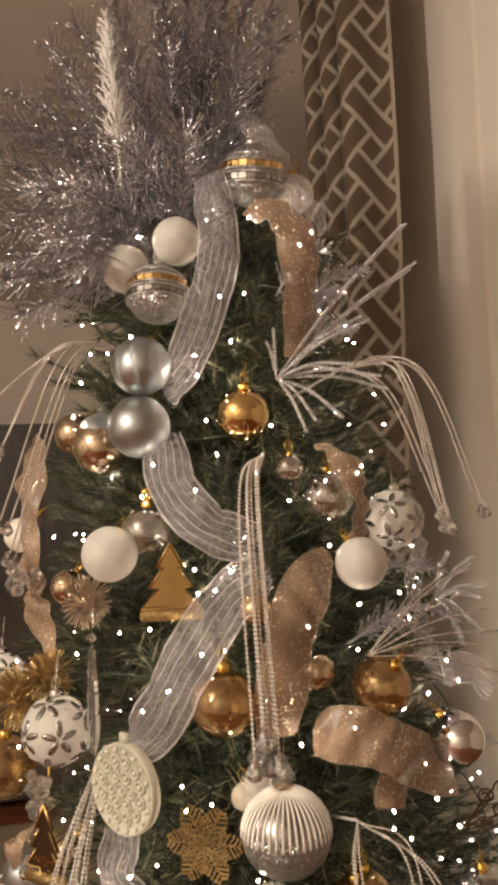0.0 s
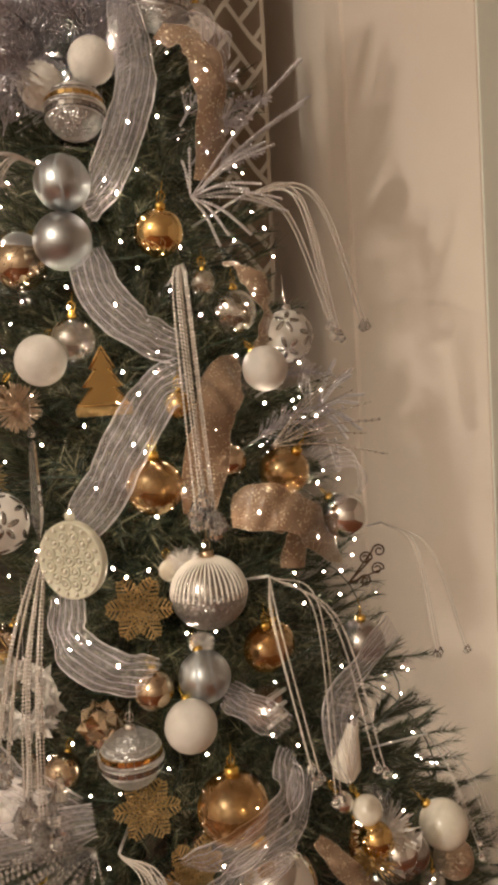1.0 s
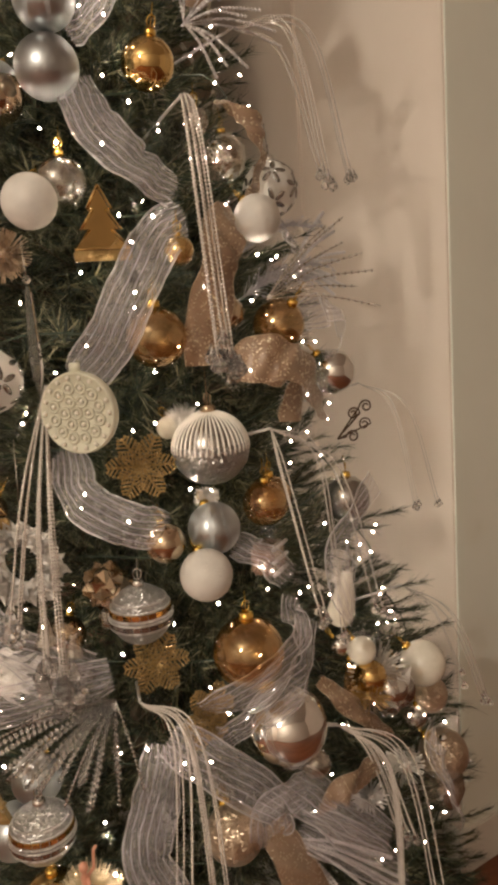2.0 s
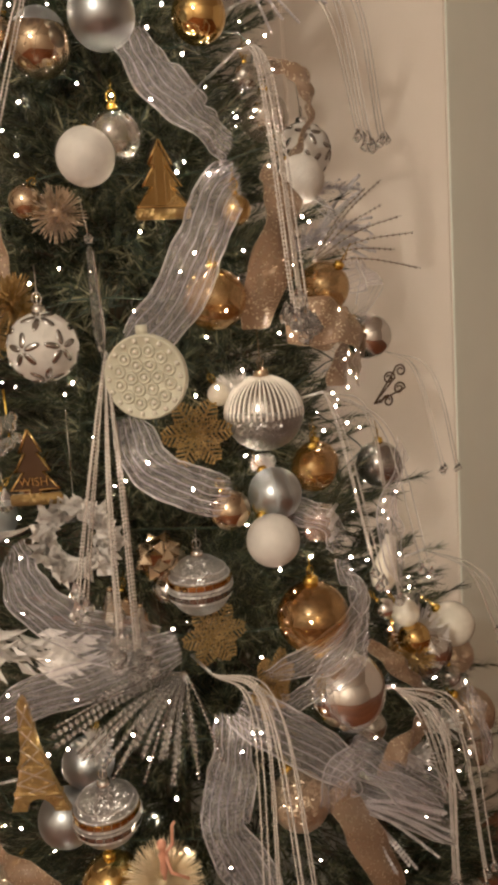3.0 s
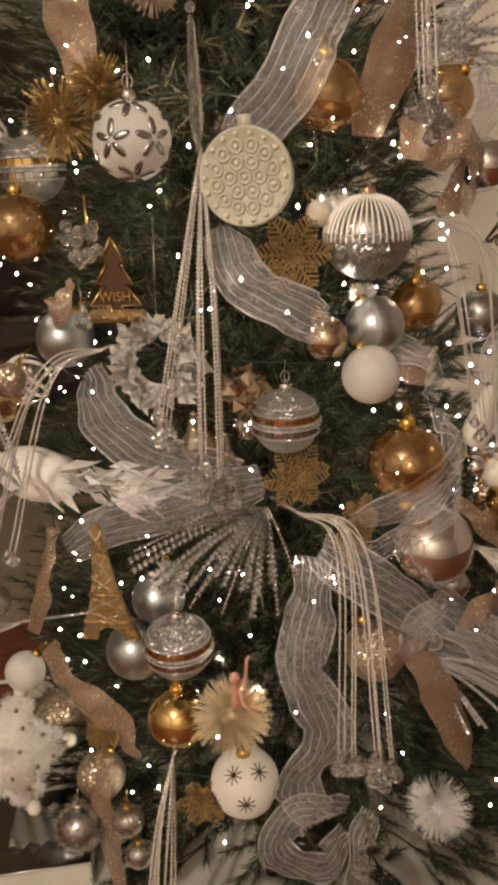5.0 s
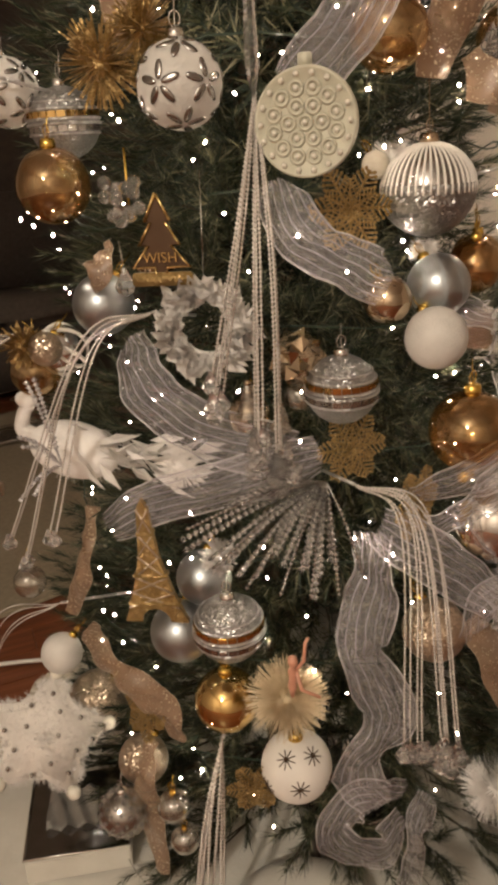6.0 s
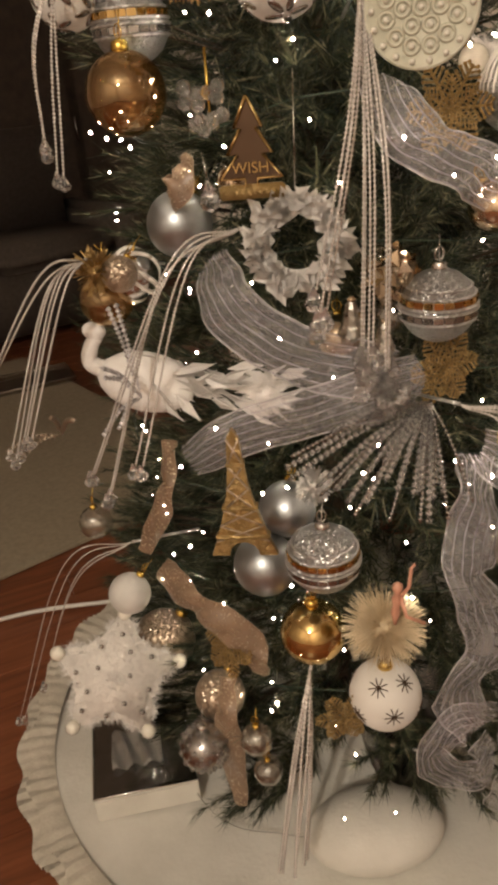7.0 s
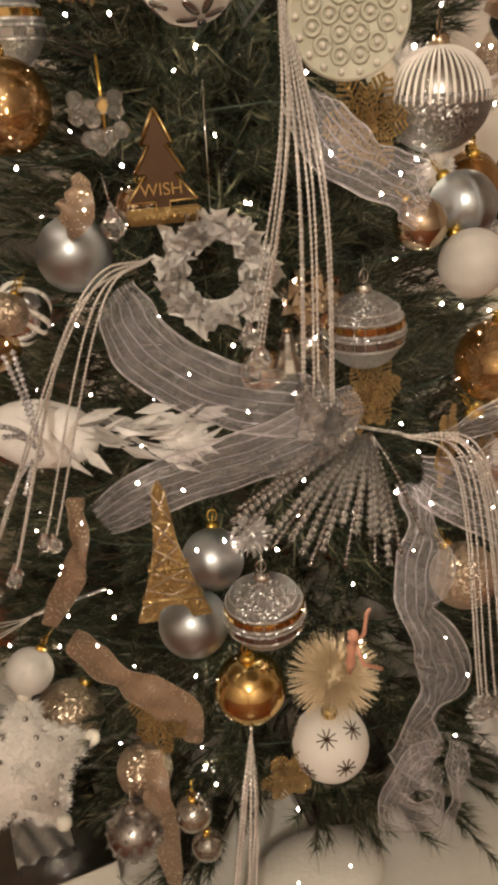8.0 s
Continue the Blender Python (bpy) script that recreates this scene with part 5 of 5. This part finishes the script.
# pale bell-like glass ornaments on the outer side
ob_ = thing("long_bulb_ornament", "long pale frosted bulb ornament", "ornament", m=lean((0.244, 1.033, 0.838), 0, 12))
part("bulb", lathe_bm([(0.001, -0.06), (0.018, -0.05), (0.024, -0.03), (0.018, 0.0), (0.012, 0.025), (0.009, 0.045), (0.002, 0.05)], 20), "pearl", ob_)
add_cap(ob_, 0.042, "silver_chrome")
# added clear cube, standing where a sheer silver ribbon is folded
mg = thing("mirror_box_ornament", "clear cube with glitter edges in place of a folded ribbon", "ornament", m=lean((0.105, 1.010, 0.938), 20))
part("cube", box_bm(-0.024, -0.02, -0.024, 0.024, 0.02, 0.024, 0.005), "acrylic", mg, smooth=False)
for z in (-0.02, 0.0, 0.02):
    part("sequin_band", tube_bm([(-0.027, -0.021, z), (0.027, -0.021, z)], 0.003, 6), "silver_glitter", mg)
am = thing("acrylic_ornament", "clear acrylic leaf cluster ornament on an outer branch", "ornament", m=lean((0.311, 1.016, 0.662)))
for k in range(12):
    part("leaf", leaf, "", am, m=pose(g.uniform(-0.03, 0.03), g.uniform(-0.02, 0.01), g.uniform(-0.03, 0.03), g.uniform(-60, 60), g.uniform(-80, 80), g.uniform(-60, 60)) @ Matrix.Scale(1.3, 4))
petal_clear = bmesh.new()
bmesh.ops.create_uvsphere(petal_clear, u_segments=8, v_segments=6, radius=1.0)
bmesh.ops.scale(petal_clear, vec=(0.009, 0.0025, 0.02), verts=petal_clear.verts)
petal_clear = mesh_of(petal_clear, "crystal")
plain_ball((0.270, 1.003, 0.699), 0.028, "gold_chrome", "small gold ball ornament on an outer branch")

# ---- further ornaments, tucked between the others ----
plain_ball((0.431, 1.095, 0.643), 0.043, "pearl", "pale champagne pearl ball ornament")
plain_ball((0.262, 1.013, 0.743), 0.024, "pearl", "small blush pearl ball ornament")
plain_ball((0.342, 1.046, 0.638), 0.036, "dark_silver", "smoky silver ball ornament on an outer branch")
plain_ball((0.307, 1.009, 0.665), 0.033, "silver_chrome", "mirror-silver ball ornament on a low branch")
plain_ball((-0.210, 1.111, 1.630), 0.041, "champagne_chrome", "dull champagne ball ornament deep in branches")
plain_ball((-0.340, 1.158, 1.505), 0.026, "pearl", "pearl white ball ornament behind a tan ribbon")
plain_ball((-0.020, 1.065, 1.150), 0.018, "pearl", "small blush pearl ball ornament behind the disc")
plain_ball((0.471, 1.095, 0.445), 0.048, "champagne_glitter", "champagne glitter ball ornament on a low branch")
plain_ball((-0.257, 1.091, 1.433), 0.024, "champagne_chrome", "small champagne ball ornament behind a white ball")
plain_ball((-0.372, 1.263, 1.158), 0.020, "clear_glass", "clear ball ornament deep in branches")
plain_ball((0.081, 1.049, 1.314), 0.026, "champagne_chrome", "rose champagne ball ornament behind a ribbon")
plain_ball((-0.203, 1.078, 0.852), 0.029, "champagne_chrome", "brown mirror ball ornament deep in branches")
plain_ball((-0.134, 1.070, 0.868), 0.022, "clear_glass", "clear bubble ball ornament deep in branches")
plain_ball((-0.431, 1.224, 0.945), 0.023, "champagne_glitter", "copper glitter ball ornament on an outer branch")
ribbon([(-0.350, 1.225, 1.014), (-0.361, 1.165, 1.047), (-0.334, 1.205, 1.066)], 0.04, "tan_ribbon", TN + " fold behind a satin ball", 0.3, seed=41)
ribbon([(0.399, 1.032, 0.554), (0.364, 0.952, 0.554), (0.446, 1.014, 0.365)], 0.05, "organza", OR + " loop on an outer branch", 0.4, seed=42)
ribbon([(-0.012, 0.937, 0.702), (0.032, 0.899, 0.749), (0.111, 0.924, 0.772), (0.155, 0.997, 0.830)], 0.05, "organza", OR + " swept up beside an amber ball", 0.4, seed=43)
ribbon([(-0.024, 0.913, 0.273), (-0.063, 0.882, 0.244), (-0.055, 0.908, 0.109)], 0.045, "organza", OR + " tail near the tree skirt", 0.4, seed=44)
tinsel_burst((0.121, 0.937, 0.199), 0.051, "blush feather puff low on the tree", "feather", count=700, seed=15)
tinsel_burst((0.294, 1.023, 0.694), 0.054, "silver foil burst ornament", "foil", count=220, seed=16)
tinsel_burst((0.260, 0.990, 0.671), 0.033, "amber glitter tinsel ornament", "gold_glitter", count=200, seed=17)
td = thing("crystal_teardrop", "single clear crystal teardrop on a hook", "ornament", at=(-0.333, 1.140, 1.031))
part("drop", mesh_of(crystal_bm(0.014), "crystal", False), "", td)
part("hook", tube_bm([(0, 0, 0.02), (0, 0.01, 0.05)], 0.0008, 4), "silver_chrome", td)


twig_pick((0.080, 0.935, 0.506), [(0.249, 0.900, 0.384), (0.220, 0.895, 0.369), (0.169, 0.889, 0.376), (0.236, 0.895, 0.446), (0.123, 0.885, 0.395)], "frosted beaded sprigs on a low branch", "frost", 0.004, 0.007)
ribbon([(0.113, 0.944, 0.577), (0.039, 0.880, 0.595), (0.033, 0.908, 0.543)], 0.07, "organza", OR + " cut end under a mirror ball", 0.2, seed=47)
ribbon([(0.103, 0.936, 0.517), (0.150, 0.884, 0.509), (0.273, 0.927, 0.377)], 0.07, "organza", OR + " fanned on a low branch", 0.3, seed=48)
plain_ball((0.136, 0.948, 0.610), 0.025, "clear_glass", "small clear ball ornament beside sheer ribbon")
plain_ball((-0.284, 1.174, 1.040), 0.024, "champagne_chrome", "small rose ball ornament beside a satin ball")
tinsel_burst((-0.128, 1.075, 0.912), 0.032, "copper foil tinsel ornament deep in branches", "champagne_chrome", count=160, seed=25)
tinsel_burst((-0.280, 1.022, 0.690), 0.025, "silver glitter tinsel ornament above a banded ball", "silver_glitter", count=240, seed=28)

tinsel_burst((-0.383, 1.237, 0.774), 0.032, "white feather tuft beside a swan", "feather", count=160, seed=31)
tinsel_burst((-0.294, 1.115, 0.784), 0.030, "blush white feather tuft under sheer ribbon", "feather", count=160, seed=32)
tinsel_burst((-0.414, 1.262, 0.780), 0.043, "white feather tuft on an outer branch", "feather", count=160, seed=33)
ribbon([(0.045, 0.983, 0.977), (0.068, 0.945, 0.966), (0.132, 1.003, 0.903)], 0.05, "organza", OR + " folded beside a white ball", 0.5, seed=51)
ribbon([(0.064, 1.087, 1.995), (0.090, 1.023, 1.944), (0.106, 1.052, 1.906)], 0.05, "organza", OR + " behind a tan ribbon", 0.5, seed=52)
plain_ball((0.080, 1.100, 1.987), 0.029, "silver_glitter", "grey glitter ball ornament near the top")

flower_ball((-0.420, 1.310, 1.262), 0.043, "pale ball ornament with grey petals at the tree's edge")
banded_ball((-0.355, 1.285, 1.222), 0.046, "clear glitter ball ornament with a copper belt")
for at_, r_ in (((-0.240, 0.985, 0.905), 0.015), ((-0.205, 0.975, 0.880), 0.012)):
    be = thing("glass_bell", "clear cut glass bell hanging under beaded strands", "ornament", "glass bells", at=at_)
    part("bell", lathe_bm([(r_ * 0.95, -r_ * 1.3), (r_ * 1.15, -r_ * 1.25), (r_ * 0.8, -r_ * 0.4), (r_ * 0.55, r_ * 0.8), (r_ * 0.3, r_ * 1.3), (r_ * 0.05, r_ * 1.4)], 10), "clear_glass", be, smooth=False)
    part("clapper", ball_bm(r_ * 0.4, 10), "crystal", be, m=Matrix.Translation((0, 0, -r_ * 1.5)))
    part("cap", lathe_bm([(r_ * 0.3, r_ * 1.3), (r_ * 0.34, r_ * 1.5), (r_ * 0.1, r_ * 1.7)], 10), "champagne_chrome", be)

# the outer lower branches, crowded with clear and smoky ornaments
am2 = thing("acrylic_ornament", "clear acrylic leaf cluster ornament catching the lights", "ornament", m=lean((0.281, 1.060, 0.707)))
for k in range(22):
    part("leaf", petal_clear, "", am2, m=pose(g.uniform(-0.035, 0.035), g.uniform(-0.025, 0.01), g.uniform(-0.035, 0.035), g.uniform(-60, 60), g.uniform(-80, 80), g.uniform(-60, 60)))
plain_ball((0.321, 1.050, 0.625), 0.036, "clear_glass", "clear smoky glass ball ornament with bubbles")
plain_ball((0.459, 1.120, 0.561), 0.036, "champagne_glitter", "dull tan ball ornament behind clear glass")
plain_ball((0.390, 1.060, 0.565), 0.022, "clear_glass", "small clear ball ornament on a lower branch")
plain_ball((0.224, 1.020, 0.758), 0.018, "silver_chrome", "small mirror ball ornament among wire sprays")
pd = thing("pendant_ornament", "long amber glass pendant ornament", "ornament", m=lean((0.245, 1.030, 0.688)))
part("shaft", lathe_bm([(0.001, -0.045), (0.009, -0.03), (0.011, -0.01), (0.006, 0.02), (0.003, 0.035)], 8), "amber_glass", pd, smooth=False)
part("cap", ball_bm(0.005, 10), "cap_gold", pd, m=Matrix.Translation((0, 0, 0.038)))
dp = thing("glass_drop", "large clear glass drop ornament on a low branch", "ornament", m=lean((0.461, 1.080, 0.411)))
part("drop", lathe_bm([(0.001, -0.075), (0.03, -0.055), (0.04, -0.025), (0.034, 0.015), (0.018, 0.05), (0.005, 0.07)], 24), "clear_glass", dp)
part("cap", lathe_bm([(0.007, 0.066), (0.008, 0.08), (0.003, 0.085)], 12), "silver_chrome", dp)
tinsel_burst((0.339, 1.020, 0.504), 0.036, "clear foil tinsel ornament among low branches", "foil", count=160, seed=51)
tinsel_burst((0.577, 1.200, 0.341), 0.03, "blush feather puff on a low outer branch", "feather", count=160, seed=52)
tinsel_burst((0.240, 0.970, 0.506), 0.03, "silver glitter tinsel on a low branch", "silver_glitter", count=200, seed=53)
fan((0.215, 0.990, 0.631), [((0.249, 0.950, 0.582), (0.299, 0.950, 0.426), 7)], BS + " falling beside mirror balls", 0.012, 54)
ribbon([(0.174, 1.000, 0.719), (0.218, 0.970, 0.671), (0.309, 1.020, 0.575)], 0.035, "tan_ribbon", TN + " lying along a low branch", 0.3, seed=55)

# ---- on the floor ----
sk = thing("tree_skirt", "round cream quilted tree skirt with a ruffled edge", "tree skirt", at=(-0.04, 1.46, FLOOR))
g = random.Random(41)
bm = bmesh.new()
rings = []
for r_ in np.linspace(0.02, 0.635, 26):
    rings.append([bm.verts.new((r_ * math.cos(a), r_ * math.sin(a), 0.014 + 0.008 * math.sin(7 * a + 9 * r_) * r_ + 0.006 * math.sin(3 * a - 14 * r_) + 0.05 * math.exp(-((r_ - 0.1) / 0.15) ** 2))) for a in np.linspace(0, 2 * math.pi, 96, endpoint=False)])
for a_, c_ in zip(rings, rings[1:]):
    for k in range(96):
        bm.faces.new((a_[k], a_[(k + 1) % 96], c_[(k + 1) % 96], c_[k]))
part("cloth", bm, "skirt_cloth", sk)
bm = bmesh.new()
for layer, (r0, r1, n_, amp) in enumerate(((0.62, 0.69, 150, 0.012), (0.615, 0.668, 130, 0.01))):
    prev = None
    for k in range(n_ * 4 + 1):
        a = 2 * math.pi * k / (n_ * 4)
        w_ = amp * math.sin(math.pi * k / 2 + 0.7 * math.sin(a * 17)) * (0.7 + 0.5 * math.sin(a * 23))
        rr = r1 + 0.008 * math.sin(a * 31 + layer)
        row = [bm.verts.new((r0 * math.cos(a), r0 * math.sin(a), 0.018 + 0.006 * layer)),
               bm.verts.new(((r0 + rr) / 2 * math.cos(a), (r0 + rr) / 2 * math.sin(a), 0.022 + w_ * 0.6 + 0.008 * layer)),
               bm.verts.new((rr * math.cos(a), rr * math.sin(a), 0.016 + abs(w_) * 1.1 + 0.008 * layer))]
        if prev:
            bm.faces.new((prev[0], prev[1], row[1], row[0]))
            bm.faces.new((prev[1], prev[2], row[2], row[1]))
        prev = row
part("ruffle", bm, "ruffle_cloth", sk, "gathered cream ruffle")

# silver gift box lid-up beside the tree
gb = thing("gift_box", "shallow pale gift box with silver foil and a crumpled bow", "gift box", m=Matrix.Translation((-0.478, 1.450, FLOOR + 0.022)) @ pose(0, 0, 0, 0, 0, -14))
part("box", box_bm(-0.1, -0.105, 0.0, 0.1, 0.105, 0.055, 0.003), "gift_paper", gb, smooth=False)
part("lid", box_bm(-0.098, -0.103, 0.056, 0.098, 0.103, 0.062, 0.002), "dark_mirror", gb, "dark mirrored lid", smooth=False)
part("trim", tube_bm([(-0.1, 0.105, 0.062), (-0.1, -0.105, 0.062), (0.1, -0.105, 0.062)], 0.003, 6), "silver_chrome", gb, "bright silver edge")
bm = bmesh.new()
cells = 14
vs = [[bm.verts.new((-0.062 + 0.1 * i / cells, -0.05 + 0.1 * j / cells, 0.068 + 0.006 * math.sin(i * 1.3 + j * 0.4) + g.uniform(0, 0.004))) for j in range(cells + 1)] for i in range(cells + 1)]
for i in range(cells):
    for j in range(cells):
        bm.faces.new((vs[i][j], vs[i + 1][j], vs[i + 1][j + 1], vs[i][j + 1]))
bmesh.ops.solidify(bm, geom=bm.faces[:], thickness=0.002)
part("foil_sheet", bm, "bright_foil", gb, "crumpled silver foil")

# plush star with gems
ps = thing("plush_star", "white plush star ornament studded with gems", "ornament", m=Matrix.Translation((-0.522, 1.305, 0.262)) @ pose(0, 0, 0, -25, 0, -10) @ Matrix.Scale(1.08, 4))
star_out = []
for k in range(10):
    r_ = 0.105 if k % 2 == 0 else 0.062
    star_out.append((r_ * math.sin(math.pi * k / 5 + 0.3), r_ * math.cos(math.pi * k / 5 + 0.3)))
bm = prism_bm(star_out, 0.03)
bmesh.ops.bevel(bm, geom=bm.edges[:], offset=0.011, segments=3, affect="EDGES")
fz = random.Random(9)
hair = bmesh.new()
bm.faces.ensure_lookup_table()
for k in range(2600):
    f_ = bm.faces[fz.randrange(len(bm.faces))]
    if fz.random() < 0.6:
        f_ = max((bm.faces[fz.randrange(len(bm.faces))] for _ in range(25)), key=lambda q: q.calc_area())
    ws = [fz.random() + 1e-3 for _ in f_.verts]
    at_ = sum((v.co * w_ for v, w_ in zip(f_.verts, ws)), Vector()) / sum(ws)
    way = (f_.normal + Vector((fz.gauss(0, 0.7), fz.gauss(0, 0.7), fz.gauss(0, 0.7)))).normalized()
    side = way.orthogonal().normalized() * 0.0007
    hair.faces.new([hair.verts.new(q) for q in (at_ - side, at_ + side, at_ + way * fz.uniform(0.006, 0.016))])
part("star", bm, "white_plush", ps)
part("fur", hair, "feather", ps, "fuzzy white pile", smooth=False)["kind"] = "stuff"
gem = bmesh.new()
bmesh.ops.create_icosphere(gem, subdivisions=1, radius=0.0045)
gem = mesh_of(gem, "dark_silver", False)
for k in range(14):
    a, r_ = k * 2.39996, 0.02 + 0.055 * math.sqrt(k / 14)
    part("gem", gem, "", ps, m=Matrix.Translation((r_ * math.cos(a), -0.001, r_ * math.sin(a))))
for k in range(5):
    a = math.pi / 2 - 0.3 + 2 * math.pi * k / 5
    part("tip_ball", ball_bm(0.012, 12), "pearl", ps, m=Matrix.Translation((0.1 * math.cos(a), 0.01, 0.1 * math.sin(a))))

# pale cushion under the lowest branches and a dark base pot beside it
cu_ = ball_bm(1, 28)
bmesh.ops.scale(cu_, vec=(0.125, 0.085, 0.055), verts=cu_.verts)
cush = tagged(new("cushion", mesh_of(cu_, "skirt_cloth")), "small cream cushion lying on the tree skirt", "cushion")
cush.location = Vector((-0.160, 1.085, FLOOR + 0.062))
cush.rotation_euler = (0, 0, -0.3)
pot = thing("tree_stand_pot", "dark grey metal tree stand pot under the branches", "tree stand", at=(0.02, 1.22, FLOOR + 0.03))
part("pot", lathe_bm([(0.085, 0.0), (0.1, 0.01), (0.115, 0.12), (0.122, 0.125), (0.12, 0.135), (0.108, 0.13), (0.1, 0.03)], 36), "dark_silver", pot)
bs = thing("bead_garland", "string of small silver beads lying on the skirt", "garland", at=(-0.42, 1.24, FLOOR + 0.03))
gl = glide([(-0.420, 1.390, FLOOR + 0.05), (-0.405, 1.290, FLOOR + 0.04), (-0.370, 1.225, FLOOR + 0.035), (-0.305, 1.175, FLOOR + 0.035), (-0.230, 1.115, FLOOR + 0.035)], 14)
bm = tube_bm([q - Vector((-0.42, 1.24, FLOOR + 0.03)) for q in gl], 0.0006, 4)
part("beads", bead_strand(bm, [q - Vector((-0.42, 1.24, FLOOR + 0.03)) for q in gl], 0.0024, 0.0055), "silver_chrome", bs)

# ---- back of the room ----
rug = tagged(new("rug", mesh_of(box_bm(-2.1, 0, 0.0, 1.45, 1.95, 0.012, 0.004), "rug_pile", False)), "plain beige wool rug on the wooden floor", "rug")
rug.matrix_basis = pose(-1.15, 2.225, FLOOR + 0.002, 0, 0, 14)
cable = tagged(new("power_cable", mesh_of(tube_bm(glide([(-1.7, 2.31, FLOOR + 0.018), (-0.93, 2.16, FLOOR + 0.022), (-0.6, 2.125, FLOOR + 0.018), (-0.37, 2.05, FLOOR + 0.018)], 10), 0.006, 8), "cable_white")), "white power cable lying on the floor", "cable")
so = thing("sofa", "dark brown cloth sofa at the dim end of the room", "sofa", m=pose(-0.76, 4.49, FLOOR, 0, 0, 14))
part("base", box_bm(-1.0, 0.0, 0.07, 1.3, 0.85, 0.4, 0.03), "sofa_cloth", so)
part("seat_cushion", box_bm(-0.98, -0.02, 0.41, -0.24, 0.7, 0.56, 0.05), "sofa_cloth", so)
part("seat_cushion", box_bm(-0.22, -0.02, 0.41, 0.53, 0.7, 0.56, 0.05), "sofa_cloth", so)
part("seat_cushion", box_bm(0.55, -0.02, 0.41, 1.28, 0.7, 0.56, 0.05), "sofa_cloth", so)
part("backrest", box_bm(-1.0, 0.6, 0.4, 1.3, 0.84, 1.12, 0.06), "sofa_cloth", so)
part("arm", box_bm(1.31, -0.02, 0.07, 1.49, 0.86, 0.66, 0.05), "sofa_cloth", so)
part("arm", box_bm(-1.19, -0.02, 0.07, -1.01, 0.86, 0.66, 0.05), "sofa_cloth", so)
for x in (-0.95, 1.2):
    for y in (0.08, 0.75):
        part("foot", box_bm(x, y, 0.0, x + 0.06, y + 0.06, 0.07), "dark_wood", so, smooth=False)
gp = thing("glass_tray", "low clear glass tray on the rug", "tray", at=(-0.255, 4.02, FLOOR + 0.0145))
part("plate", box_bm(-0.2, -0.12, 0.0, 0.2, 0.12, 0.012, 0.003), "acrylic", gp, smooth=False)
part("rim", tube_bm([(-0.2, -0.12, 0.02), (0.2, -0.12, 0.02), (0.2, 0.12, 0.02), (-0.2, 0.12, 0.02), (-0.2, -0.12, 0.02)], 0.008, 6), "acrylic", gp)

# ceiling light that lights the room
cl = thing("ceiling_light", "bare bulb pendant light on a metal stem", "ceiling light", at=(-2.15, -1.1, CEILING))
part("canopy", lathe_bm([(0.03, -0.05), (0.07, -0.02), (0.075, 0.0)], 20), "dark_silver", cl)
part("stem", tube_bm([(0, 0, -0.04), (0, 0, -0.53)], 0.006, 8), "dark_silver", cl)

# tall dark cabinet behind the sofa
ca = thing("cabinet", "tall dark wooden cabinet behind the sofa", "cabinet", m=pose(-1.05, 5.74, FLOOR, 0, 0, 9))
part("body", box_bm(-1.1, -0.3, 0.0, 2.2, 0.0, 2.25, 0.01), "dark_wood", ca, smooth=False)
for x in (-1.08, -0.4, 0.28, 0.96, 1.53):
    d_ = part("door", box_bm(x, -0.322, 0.08, x + 0.65, -0.302, 2.2, 0.006), "dark_wood", ca, smooth=False)
    part("handle", tube_bm([(x + 0.6, -0.34, 1.0), (x + 0.6, -0.34, 1.15)], 0.006, 6), "dark_silver", d_)

# ---- floor boards ----
floor = tagged(new("floor", mesh_of(box_bm(-4.12, -2.72, -0.1, 3.12, 6.3, -0.012), "floor_gap", False)), "reddish-brown polished wooden plank floor", "floor", kind="structure")
floor.location = (0, 0, FLOOR)
BW = 0.12
board = {}
for row in range(75):
    cuts = [-4.06] + [x for x in (-4.06 + (row % 3) * 0.62 + 0.5 + k * 1.85 for k in range(5)) if x < 2.9] + [3.06]
    for x0, x1 in zip(cuts, cuts[1:]):
        key = round(x1 - x0, 3)
        if key not in board:
            board[key] = mesh_of(box_bm(0.001, 0.001, -0.0115, key - 0.001, BW - 0.001, 0.0, 0.0015), "floor_board", False)
        part("plank", board[key], "", floor, m=Matrix.Translation((x0, -2.75 + row * BW, 0)))
